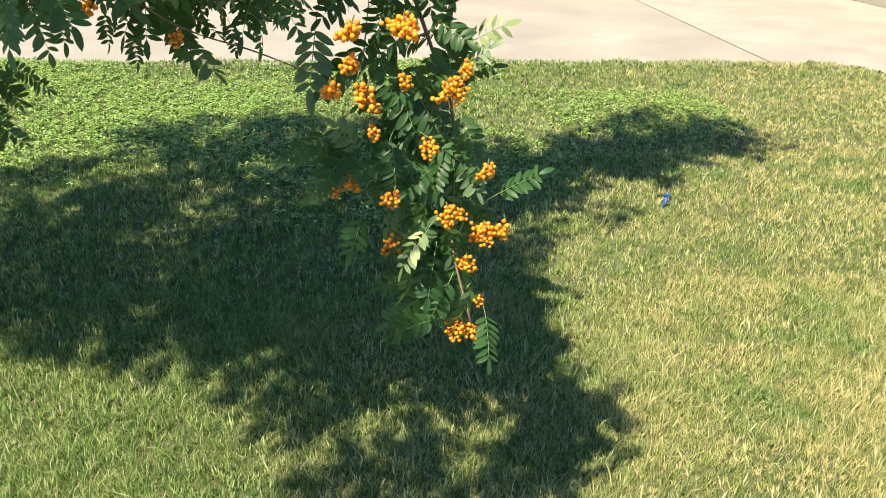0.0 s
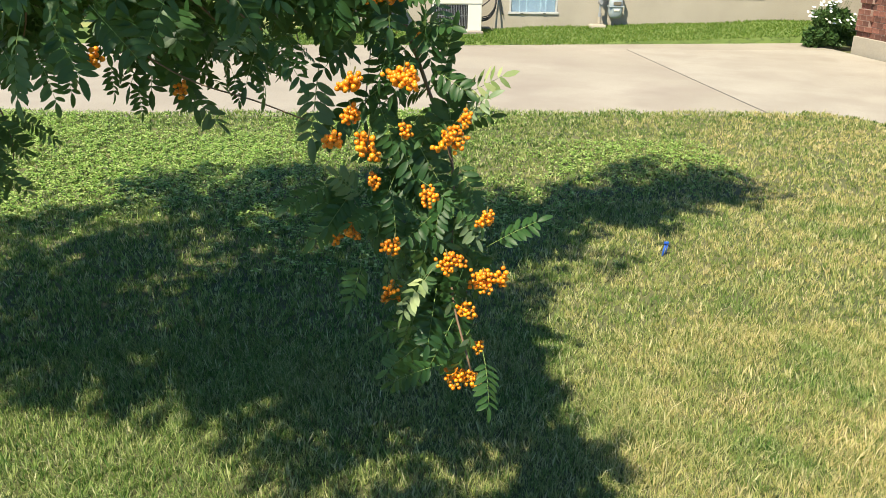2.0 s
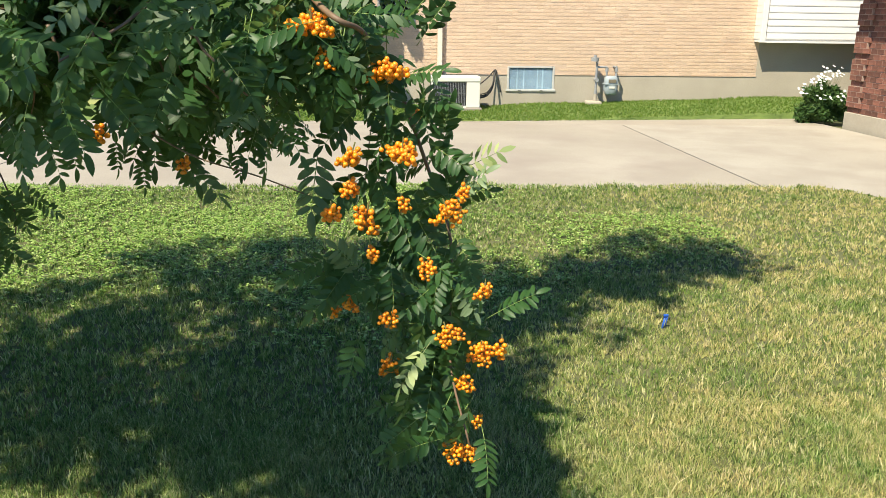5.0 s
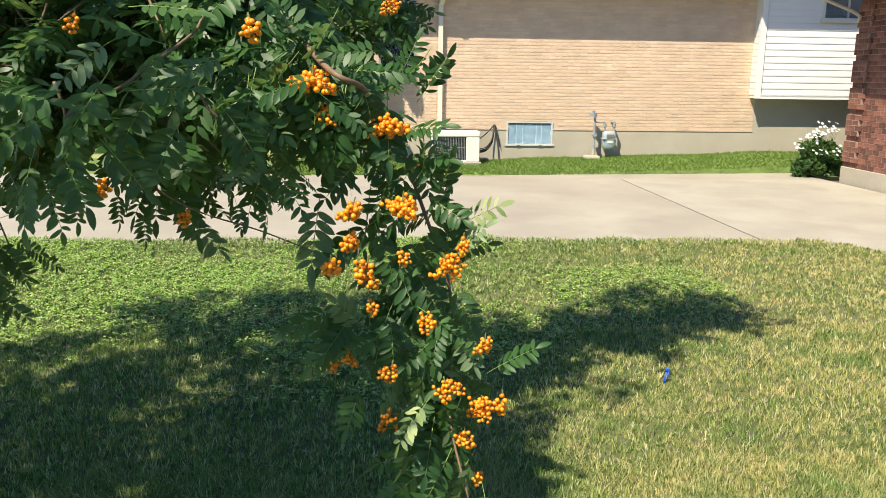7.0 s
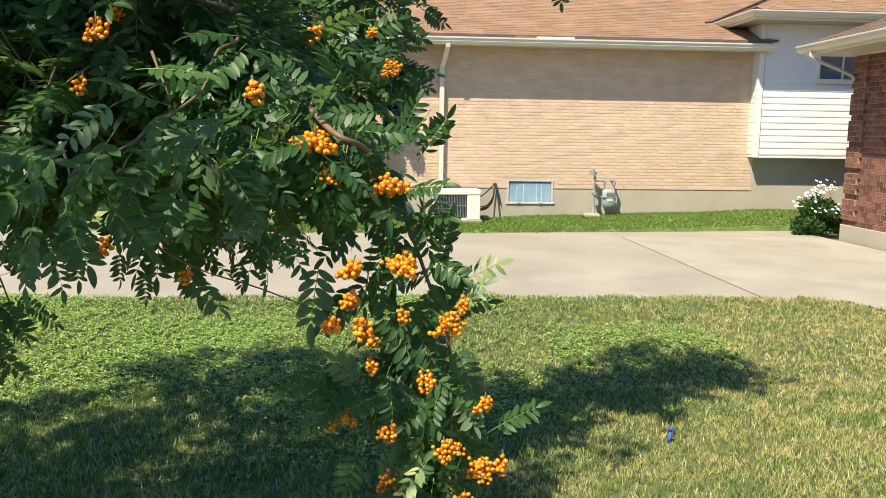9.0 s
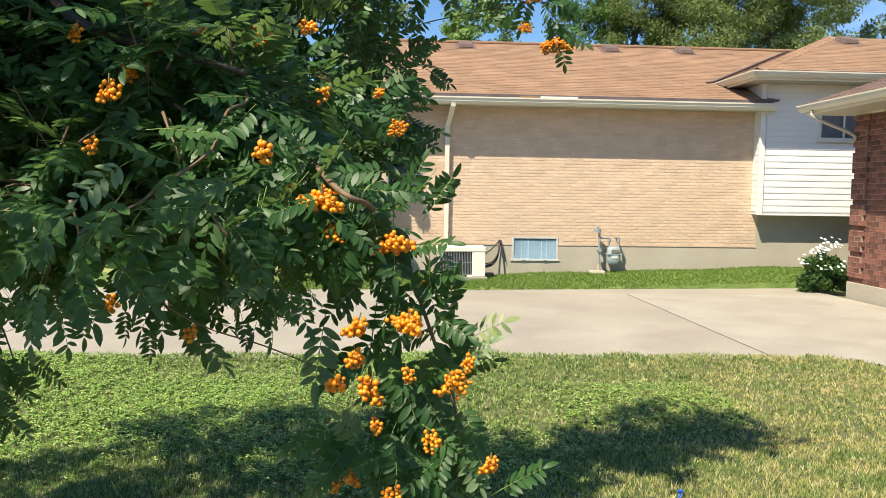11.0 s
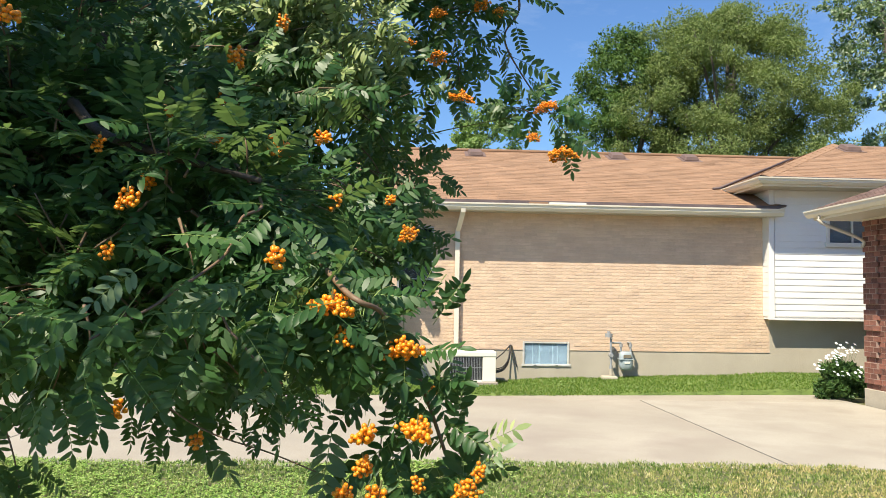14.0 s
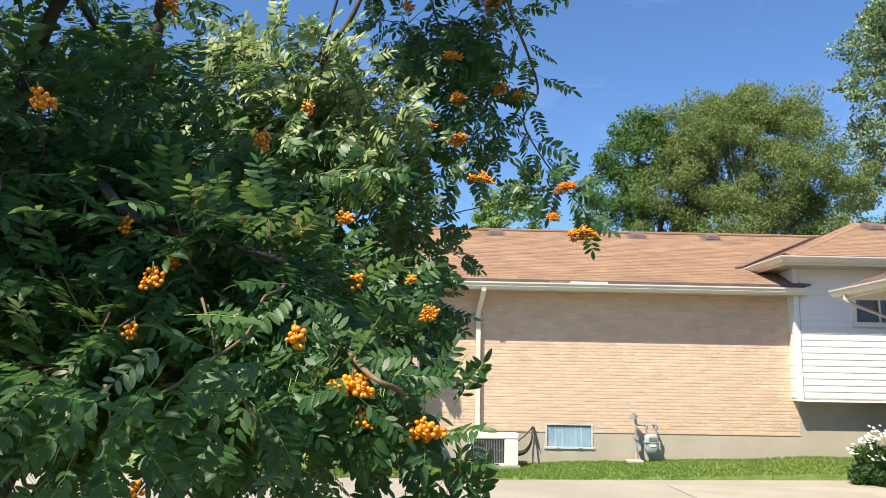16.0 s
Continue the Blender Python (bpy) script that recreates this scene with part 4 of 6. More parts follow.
def gas_meter():
    o = (4.1, 14.8, 0.0)
    root = thing("gas_meter", o, "grey gas meter with pipes on the foundation wall", "gas meter")
    def cyl(name, p0, p1, r, mat, sides=12, label=""):
        vs, ts = tube_arrays([Vector(p0) - Vector(o), Vector(p1) - Vector(o)], r, r, sides)
        ob = tri_mesh(name, [tuple(q) for q in vs], ts, mat, root, False)
        if label:
            ob["label"] = label
        return ob
    y = 14.8
    cyl("riser", (3.9, y, -0.05), (3.9, y, 0.9), 0.022, M_GREY)
    cyl("shutoff_valve", (3.9, y - 0.05, 0.55), (3.9, y + 0.05, 0.55), 0.038, M_GREY)
    cyl("regulator", (3.86, y, 0.88), (3.86, y, 0.95), 0.07, M_GREY, 16, "round grey regulator")
    cyl("regulator_cap", (3.86, y, 0.95), (3.86, y, 0.99), 0.03, M_GREY)
    cyl("pipe", (3.9, y, 0.78), (4.09, y, 0.78), 0.018, M_GREY)
    cyl("pipe", (4.09, y, 0.78), (4.09, y, 0.6), 0.018, M_GREY)
    cyl("pipe", (4.27, y, 0.6), (4.27, y, 0.78), 0.018, M_GREY)
    cyl("pipe", (4.27, y, 0.78), (4.27, 15.02, 0.78), 0.018, M_GREY)
    cyl("coupling", (4.09, y, 0.7), (4.09, y, 0.76), 0.03, M_GREY)
    cyl("coupling", (4.27, y, 0.7), (4.27, y, 0.76), 0.03, M_GREY)
    # cast body: a shallow drum with a rounded belly and two shoulders
    bm = bmesh.new()
    prof = [(0.11, -0.12), (0.125, -0.06), (0.13, 0.02), (0.125, 0.1), (0.115, 0.16), (0.09, 0.19)]
    rings = []
    for r0, z in [(0.06, -0.155), (0.09, -0.145)] + prof:
        ring = []
        for k in range(20):
            a = 2 * math.pi * k / 20
            ca, sa = math.cos(a), math.sin(a)
            ring.append(bm.verts.new((0.08 + r0 * math.copysign(abs(ca) ** 0.6, ca), r0 * 0.75 * math.copysign(abs(sa) ** 0.7, sa), 0.43 + z)))
        rings.append(ring)
    for a, b in zip(rings, rings[1:]):
        for k in range(20):
            bm.faces.new((a[k], a[(k + 1) % 20], b[(k + 1) % 20], b[k]))
    bm.faces.new(rings[0][::-1]), bm.faces.new(rings[-1])
    bmesh.ops.recalc_face_normals(bm, faces=bm.faces)
    part("meter_body", bm, M_METER, root, "rounded blue-grey cast meter body").data.shade_smooth()
    block("band", (4.045, y - 0.104, 0.47), (4.315, y + 0.1, 0.488), M_METER, root, "", 0.004, o)
    block("dial_plate", (4.11, y - 0.112, 0.505), (4.25, y - 0.098, 0.565), M_DIAL, root, "small brownish dial window", 0.003, o)
    block("badge", (4.13, y - 0.104, 0.40), (4.23, y - 0.094, 0.435), M_WHITE, root, "pale badge", 0.003, o)
    cyl("valve_tap", (3.9, y - 0.09, 0.86), (3.9, y - 0.02, 0.86), 0.014, M_GREY)
    cyl("union", (3.9, y, 0.3), (3.9, y, 0.36), 0.032, M_GREY)
    cyl("pipe_wrap", (3.9, y, -0.05), (3.9, y, 0.3), 0.03, M_FOUND, 12, "pale wrapped lower pipe")
    block("splash_stone", (3.72, y - 0.16, -0.02), (4.0, y + 0.1, 0.17), M_FOUND, root, "pale concrete collar", 0.03, o)


air_conditioner()
gas_meter()


# ================= leaf masses of bushes and far trees =================
def leaf_cloud(rng, centres, radii, count, size, flat=0.5, droop=0.0):
    """Small two-triangle leaves in clumps round the centres; they thin out towards each clump's edge."""
    n = len(centres)
    idx = rng.integers(0, n, count)
    d = rng.normal(0, 1, (count, 3))
    d /= np.linalg.norm(d, axis=1)[:, None]
    r = rng.uniform(0.25, 1.0, count) ** 0.6
    c = np.asarray(centres)[idx] + d * (np.asarray(radii)[idx] * r[:, None])
    c[:, 2] -= droop * rng.uniform(0, 1, count) ** 2
    a = rng.normal(0, 1, (count, 3))
    a[:, 2] -= droop * 1.5
    a /= np.linalg.norm(a, axis=1)[:, None]
    up = d * 0.6 + rng.normal(0, 0.5, (count, 3)) + np.array([0, 0, flat])
    b = np.cross(a, up)
    b /= np.linalg.norm(b, axis=1)[:, None] + 1e-6
    s = size * rng.uniform(0.6, 1.4, count)[:, None]
    fold = np.cross(a, b) * s * 0.12
    q = np.stack([c - a * s, c + b * s * 0.42 + fold, c + a * s, c - b * s * 0.42 + fold], 1)
    i = (np.arange(count) * 4)[:, None]
    return q.reshape(-1, 3), np.concatenate([i + [[0, 1, 2]], i + [[0, 2, 3]]])


def far_tree(at, height, spread, base, clumps, count, size, mat, label, category, seed, droop=0.0, limbs=9, squash=0.62, name="tree", puff=0.2, lobed=False):
    rg = np.random.default_rng(seed)
    r = random.Random(seed)
    root = thing(name, at, label, category)
    lean = [Vector((r.uniform(-0.3, 0.3) * k, r.uniform(-0.3, 0.3) * k, height * f)) for k, f in ((0, 0), (0.5, 0.25), (1, 0.5), (1.6, 0.78))]
    tube("trunk", curve_points(lean, 4), height * 0.028, height * 0.01, M_FARBARK, root, 8)
    cs, rs = [], []
    for k in range(clumps):
        a = r.uniform(0, 6.283)
        f = k / clumps
        if lobed:
            # clumps near the skin of an egg-shaped crown
            u = r.uniform(-0.75, 1.0)
            q = math.sqrt(1 - u * u) * r.uniform(0.3, 1.0)
            mid = (height + base) / 2
            cs.append((spread * q * math.cos(a), spread * q * math.sin(a), mid + (height - base) / 2 * u * r.uniform(0.8, 1.0)))
            w = r.uniform(0.6, 1.25) * spread * puff
            rs.append((w * 1.3, w * 1.3, w * 0.72))
            continue
        zz = base + (height - base) * (f ** 0.85)
        full = math.sin(math.pi * min(1, 0.16 + 0.84 * (zz - base) / (height - base))) ** squash
        rad = spread * full * math.sqrt(r.uniform(0.03, 1.0))
        cs.append((rad * math.cos(a), rad * math.sin(a), zz + r.uniform(-0.4, 0.4)))
        q = r.uniform(0.5, 1.15) * spread * puff
        rs.append((q * 1.25, q * 1.25, q * 0.8))
    for k in range(limbs):
        e = Vector(cs[int((k + 0.5) * clumps / limbs * 0.8)])
        s = Vector((0, 0, max(height * 0.18, e.z * 0.55)))
        tube("limb", curve_points([s, s.lerp(e, 0.5) + Vector((0, 0, 0.3)), e], 4), height * 0.01, height * 0.002, M_FARBARK, root, 6)
    v, t = leaf_cloud(rg, cs, rs, count, size, 0.5, droop)
    ob = tri_mesh("crown", v, t, mat, root)
    tagged(ob, kind="stuff")
    return root


far_tree((12.0, 29.0, 0), 12.9, 4.5, 2.8, 360, 190000, 0.055, M_ELM, "large round tree with fine drooping green foliage", "tree", 41, 0.35, 12, 0.5, "tree", 0.11, True)
far_tree((8.8, 31.0, 0), 12.6, 2.7, 3.0, 150, 36000, 0.075, M_ELMDARK, "darker green tree behind the large round one", "tree", 47, 0.3, 8, 0.5, "tree", 0.19, True)
far_tree((19.9, 31.0, 0), 19.5, 3.5, 2.4, 260, 46000, 0.1, M_POPLAR, "tall poplar with glittering grey-green leaves", "tree", 42, 0.1, 12, 0.5, "tree", 0.17)
far_tree((3.5, 33.0, 0), 9.5, 2.6, 4.0, 120, 15000, 0.085, M_ASH, "small light green tree beyond the roof", "tree", 43, 0.1, 9, 0.6, "tree", 0.16)
far_tree((-0.55, 14.3, 0), 4.7, 0.5, 0.3, 70, 18000, 0.055, M_CEDAR, "column-shaped green cedar beside the house", "cedar", 44, 0.1, 5, 0.35, "cedar")
far_tree((-6.0, 17.0, 0), 8.0, 2.0, 0.8, 70, 12000, 0.12, M_SPRUCE, "pale green spruce behind the rowan", "spruce", 45, 0.2, 6, 0.5, "spruce")
far_tree((-12.5, 27.0, 0), 9.5, 4.5, 2.0, 70, 10000, 0.26, M_ELM, "broad green tree behind the garden", "tree", 46, 0.2)


def daisy_bush():
    at = Vector((7.36, 13.2, 0.0))
    root = thing("daisy_bush", at, "dark green bush with white daisy flowers", "bush")
    rg = np.random.default_rng(9)
    r = random.Random(9)
    cs, rs = [], []
    for k in range(80):
        a, q = r.uniform(0, 6.28), math.sqrt(r.random())
        cs.append((0.35 * q * math.cos(a), 0.3 * q * math.sin(a), 0.06 + 0.66 * r.random() * (1.15 - 0.55 * q)))
        w = r.uniform(0.07, 0.13)
        rs.append((w, w, w))
    v, t = leaf_cloud(rg, cs, rs, 10000, 0.034, 0.4)
    tagged(tri_mesh("leaves", v, t, M_BUSH, root), kind="stuff")
    bm = bmesh.new()
    n = 11
    c = bm.verts.new((0, 0, 0.006))
    ring = []
    for k in range(n * 2):
        a = math.pi * k / n
        q = 0.029 if k % 2 == 0 else 0.019
        ring.append(bm.verts.new((q * math.cos(a), q * math.sin(a), 0.0 if k % 2 else 0.004)))
    for k in range(n * 2):
        bm.faces.new((c, ring[k], ring[(k + 1) % (n * 2)]))
    first = None
    for k in range(60):
        f = r.random()
        if k > 45:
            p = Vector((-0.3 + 0.5 * f, -0.36 + r.uniform(-0.06, 0.04), 0.36 + r.uniform(0.0, 0.36)))
        elif k < 30:
            p = Vector((-0.52 + 0.4 * f + r.uniform(-0.09, 0.09), -0.3 + r.uniform(-0.1, 0.15), 0.5 + 0.32 * f + r.uniform(-0.1, 0.12)))
        else:
            p = Vector((-0.2 + 0.5 * f, -0.2 + r.uniform(-0.1, 0.25), 0.66 + 0.26 * f + r.uniform(-0.12, 0.08)))
        tube("stem", [Vector((p.x * 0.5, p.y * 0.5, 0.35)), p], 0.0018, 0.0014, M_BUSH, root, 4)
        if first is None:
            first = part("flower", bm, M_PETAL, root, "white daisy flower")
            ob = first
        else:
            ob = new("flower", first.data)
            ob.parent = root
            ob["label"] = "white daisy flower"
        ob.matrix_basis = Matrix.Translation(p) @ pose(0, 0, 0, r.uniform(10, 60), r.uniform(-25, 25), 0)


daisy_bush()


def blue_marker():
    at = (1.475, 3.9, 0.0)
    root = thing("lawn_marker", at, "small blue plastic stake stuck in the lawn", "marker")
    tube("stake", [(0, 0, -0.03), (0.016, 0.005, 0.06)], 0.006, 0.005, M_BLUE, root, 8)
    bm = bmesh.new()
    box(bm, (0.004, -0.006, 0.055), (0.03, 0.006, 0.068), 0.003)
    part("cap", bm, M_BLUE, root)
    tube("brace", [(0.026, 0.0, 0.06), (0.018, 0.0, 0.0)], 0.004, 0.003, M_BLUE, root, 6)


blue_marker()


# ================= rowan tree =================
TREE = Vector((-1.72, 2.75, 0.0))
rowan = thing("rowan_tree", TREE, "rowan tree with dark feathery leaves and orange berry clusters", "tree")
rr = random.Random(17)


def leaf_template(pairs, length, leaflet, width, droop, seed, fine=True):
    """One feathery leaf: a stalk along +y with leaflets in pairs and one at the end. +z is its upper side."""
    r = random.Random(seed)
    vs, ts = [], []

    def bend(y):
        return -droop * (y / length) ** 2 * length

    def leafl(base, way, ln, wd):
        w = Vector(way).normalized()
        side = w.cross(Vector((0, 0, 1))).normalized()
        n = side.cross(w)
        curl, roll = r.uniform(0.02, 0.36), r.uniform(-0.4, 0.4)
        side = (side * math.cos(roll) + n * math.sin(roll))
        n = side.cross(w)
        o = len(vs)
        if not fine:
            rows = ((0.0, 0.16), (0.3, 0.96), (0.7, 0.94), (1.0, 0.12))
            for f, k in rows:
                c = base + w * (ln * f) - n * (curl * ln * f * f)
                e = side * (wd * k / 2)
                vs.extend([c - e, c + e])
            for i in range(len(rows) - 1):
                a = o + i * 2
                ts.extend([(a, a + 1, a + 3), (a, a + 3, a + 2)])
            return
        # oblong, with a toothed edge and a blunt tip
        rows = ((0.0, 0.08), (0.1, 0.52), (0.24, 0.86), (0.36, 0.92), (0.4, 1.02), (0.54, 0.95), (0.58, 1.02), (0.72, 0.84), (0.76, 0.86), (0.9, 0.46), (1.0, 0.04))
        for f, k in rows:
            c = base + w * (ln * f) - n * (curl * ln * f * f)
            e = side * (wd * k / 2)
            vs.extend([c - e + n * (0.13 * wd * k), c, c + e + n * (0.13 * wd * k)])
        for i in range(len(rows) - 1):
            a = o + i * 3
            ts.extend([(a, a + 1, a + 4), (a, a + 4, a + 3), (a + 1, a + 2, a + 5), (a + 1, a + 5, a + 4)])

    for k in range(pairs):
        y = length * (0.28 + 0.66 * k / (pairs - 1))
        f = 0.78 + 0.3 * math.sin(math.pi * (k + 0.8) / pairs)
        for s in (-1, 1):
            a = radians(r.uniform(54, 72))
            way = (s * math.sin(a), math.cos(a), r.uniform(-0.15, 0.12) - 2 * droop * y / length * math.cos(a))
            leafl(Vector((0, y + r.uniform(-0.003, 0.003), bend(y))), way, leaflet * f * r.uniform(0.9, 1.1), width * f)
    leafl(Vector((0, length, bend(length))), (r.uniform(-0.1, 0.1), 1, -2 * droop), leaflet, width)
    m = 5 if fine else 1
    a, b = tube_arrays([(0, length * k / m, bend(length * k / m)) for k in range(m + 1)], 0.0012, 0.0007, 3)
    o = len(vs)
    blade = len(ts)
    vs.extend(a)
    ts.extend([tuple(i + o for i in q) for q in b])
    return np.array([tuple(v) for v in vs], dtype=np.float32), np.array(ts, dtype=np.int32), blade


LEAVES = [leaf_template(p, ln, 0.047, 0.0168, dr, 60 + i) for i, (p, ln, dr) in enumerate(((6, 0.14, 0.04), (6, 0.155, 0.16), (7, 0.165, 0.1), (5, 0.12, 0.02), (7, 0.165, 0.22), (6, 0.15, 0.3), (5, 0.13, 0.12), (7, 0.16, -0.05)))]
LEAVES_FAR = [leaf_template(p, ln, 0.047, 0.0168, dr, 60 + i, False) for i, (p, ln, dr) in enumerate(((6, 0.14, 0.04), (6, 0.155, 0.16), (7, 0.165, 0.1), (5, 0.12, 0.02), (7, 0.165, 0.22), (6, 0.15, 0.3), (5, 0.13, 0.12), (7, 0.16, -0.05)))]
LEAF_MESH = []
for v, t, blade in LEAVES:
    ob = tri_mesh("leaf", v, t, M_LEAF, rowan, True)
    ob.data.materials.append(M_RACHIS)
    ob.data.polygons.foreach_set("material_index", [0] * blade + [1] * (len(t) - blade))
    LEAF_MESH.append(ob.data)
    bpy.data.objects.remove(ob)


def underside(p):
    """The height of the crown's lower side, which slopes away and rises towards the tree's far side."""
    if p.y < 1.75:
        return 1.555 - 0.145 * p.y
    return 1.555 - max(0.155, 0.17 + 0.35 * (p.x / p.y + 0.33)) * p.y


near_leaves, far_leaves, sunlit_or_turned_leaves, twigs = [], [], [], []


def basis(at, way, up, size=1.0):
    y = Vector(way).normalized()
    x = y.cross(Vector(up))
    if x.length < 1e-3:
        x = y.orthogonal()
    x.normalize()
    z = x.cross(y)
    return Matrix(((x.x * size, y.x * size, z.x * size, at.x), (x.y * size, y.y * size, z.y * size, at.y), (x.z * size, y.z * size, z.z * size, at.z), (0, 0, 0, 1)))


def add_leaf(at, way, up, near=False, size=1.0):
    {True: near_leaves, False: far_leaves, 2: sunlit_or_turned_leaves}[near].append((rr.randrange(len(LEAVES)), basis(Vector(at), way, up, size)))


def leaves_along(points, gap, near=False, spread=1.0, size=1.0, start=0.0, droop=0.12, up=(0, -0.35, 1)):
    """Leaves in a spiral along a line of points."""
    pts = [Vector(p) for p in points]
    turn = rr.uniform(0, 6.28)
    run = start
    for a, b in zip(pts, pts[1:]):
        d = b - a
        ln = d.length
        w = d.normalized()
        while run < ln:
            p = a + w * run
            run += gap * rr.uniform(0.7, 1.3)
            turn += 2.4 + rr.uniform(-0.4, 0.4)
            s = w.orthogonal().normalized()
            s = Matrix.Rotation(turn, 3, w) @ s
            way = (w * 0.55 + s * spread * rr.uniform(0.7, 1.2) + Vector((0, 0, -droop * rr.uniform(0.3, 1.6)))).normalized()
            u = Vector(up) + Vector((rr.uniform(-0.5, 0.5), rr.uniform(-0.5, 0.5), rr.uniform(-0.2, 0.3)))
            grown = size * rr.uniform(0.8, 1.15)
            tip = p + way * 0.2 * grown
            if tip.x > -0.22 or tip.y > 2.4 or tip.z > underside(tip):
                add_leaf(p, way, u, near, grown)
        run -= ln
    e = (pts[-1] - pts[-2]).normalized()
    for k in range(2 if pts[-1].z > underside(pts[-1]) + 0.1 or pts[-1].x > -0.22 else 0):
        add_leaf(pts[-1], (e + Vector((rr.uniform(-0.5, 0.5), rr.uniform(-0.5, 0.5), rr.uniform(-0.4, 0.1)))).normalized(), up, near, size)


def spray(p0, way, length, near=False, gap=0.035, size=1.0, sag=0.3, face=(-0.05, -0.25, 0.95)):
    """A leafy twig that droops towards its end."""
    p, w = Vector(p0), Vector(way).normalized()
    pts = [p.copy()]
    for k in range(4):
        w = (w + Vector((rr.uniform(-0.15, 0.15), rr.uniform(-0.15, 0.15), -sag * 0.25 + rr.uniform(-0.05, 0.05)))).normalized()
        p = p + w * (length / 4)
        pts.append(p.copy())
    twigs.append(tube_arrays(pts, 0.0032, 0.0014, 4))
    leaves_along(pts, gap, near, size=size, up=face)
    return pts


def branch(name, ctrl, r0, r1, mat=None, sides=8):
    pts = curve_points([Vector(c) - TREE for c in ctrl], 6)
    tube(name, pts, r0, r1, mat or M_BARK, rowan, sides)
    return [p + TREE for p in pts]


# trunk and limbs
branch("trunk", [(-1.72, 2.75, -0.05), (-1.55, 2.72, 0.6), (-1.33, 2.68, 1.25), (-1.13, 2.64, 1.78), (-1.01, 2.62, 2.4), (-0.94, 2.57, 2.62), (-0.89, 2.52, 2.85), (-0.82, 2.45, 3.4), (-0.85, 2.45, 3.9)], 0.05, 0.01, sides=12)
branch("limb", [(-1.22, 2.65, 1.6), (-1.19, 2.3, 2.0), (-1.16, 2.17, 2.17), (-1.13, 2.17, 2.41), (-1.06, 2.12, 2.54), (-0.98, 2.05, 2.75), (-1.1, 1.9, 3.6)], 0.032, 0.012)
branch("limb", [(-1.2, 2.65, 1.62), (-1.0, 2.45, 1.92), (-0.68, 2.13, 1.98), (-0.4, 1.84, 1.81), (-0.26, 1.7, 1.71)], 0.022, 0.006)
branch("limb", [(-1.0, 2.63, 2.2), (-0.72, 2.78, 2.3), (-0.48, 2.87, 2.55), (-0.38, 2.87, 2.77), (-0.29, 2.87, 2.93), (-0.22, 2.87, 3.13), (-0.1, 2.9, 3.4)], 0.016, 0.007)
branch("limb", [(-0.42, 2.87, 2.73), (-0.36, 2.82, 2.91), (-0.32, 2.77, 3.07), (-0.3, 2.7, 3.3)], 0.007, 0.004)
branch("limb", [(-0.98, 2.6, 2.5), (-1.2, 2.25, 2.9), (-1.3, 1.8, 3.4)], 0.014, 0.006)
branch("limb", [(-0.87, 2.5, 2.95), (-0.4, 2.45, 3.25), (0.0, 2.8, 3.5), (0.4, 3.3, 3.75)], 0.025, 0.006)
branch("limb", [(-1.2, 2.68, 1.6), (-1.1, 3.0, 2.1), (-0.8, 3.2, 2.6), (-0.4, 3.3, 2.9)], 0.025, 0.006)
branch("limb", [(-1.1, 2.62, 1.9), (-0.8, 1.9, 2.0), (-0.55, 1.5, 1.85), (-0.25, 1.4, 1.76)], 0.018, 0.005)
branch("limb", [(-1.2, 2.65, 1.6), (-1.7, 2.4, 2.2), (-2.2, 2.2, 2.7)], 0.03, 0.01)
branch("limb", [(-0.95, 1.0, 2.36), (-1.05, 0.85, 2.41), (-1.15, 0.75, 2.43)], 0.006, 0.003)
branch("limb", [(-1.15, 1.8, 2.2), (-1.6, 1.55, 2.35), (-2.3, 1.42, 2.45)], 0.016, 0.006)
branch("limb", [(-1.15, 2.62, 1.8), (-1.15, 1.8, 2.2), (-0.95, 1.0, 2.36)], 0.022, 0.008)
branch("limb", [(-1.3, 2.65, 1.5), (-1.9, 3.1, 2.4), (-2.4, 3.5, 3.0)], 0.025, 0.008)
branch("limb", [(-1.7, 2.4, 2.2), (-2.3, 2.7, 2.4), (-3.0, 2.95, 2.55)], 0.014, 0.006)


def mass(centre, radii, count, out, length=(0.16, 0.3), near=False, gap=0.034, size=0.9, sag=0.4, face=(-0.05, -0.25, 0.95)):
    """Leafy twigs that fill an egg-shaped part of the crown."""
    c = Vector(centre)
    for k in range(count):
        d = Vector((rr.gauss(0, 1), rr.gauss(0, 1), rr.gauss(0, 1))).normalized()
        q = rr.random() ** 0.45
        p = c + Vector((d.x * radii[0] * q, d.y * radii[1] * q, d.z * radii[2] * q))
        w = d * 0.7 + Vector(out) + Vector((rr.uniform(-0.5, 0.5), rr.uniform(-0.5, 0.5), rr.uniform(-0.4, 0.3)))
        spray(p, w, rr.uniform(*length), near, gap, size, sag, face)


# crown
mass((-0.98, 2.98, 2.15), (0.5, 0.42, 0.45), 60, (0.1, -0.1, 0), face=(-0.25, -0.7, 0.55))
mass((-0.55, 2.5, 1.98), (0.4, 0.33, 0.26), 52, (0.2, -0.2, -0.1), (0.12, 0.24), face=(-0.25, -0.75, 0.5))
# two sunlit parts of the crown, their brightness painted by the paler leaf colour
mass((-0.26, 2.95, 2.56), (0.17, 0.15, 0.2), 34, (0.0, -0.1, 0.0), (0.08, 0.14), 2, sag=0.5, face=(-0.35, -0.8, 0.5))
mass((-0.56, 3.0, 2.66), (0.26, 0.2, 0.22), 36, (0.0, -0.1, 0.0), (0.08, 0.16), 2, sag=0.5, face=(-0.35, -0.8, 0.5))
mass((-0.72, 3.3, 2.62), (0.34, 0.3, 0.32), 50, (0.0, -0.1, 0.1), (0.1, 0.2), sag=0.6, face=(-0.35, -0.9, 0.3))
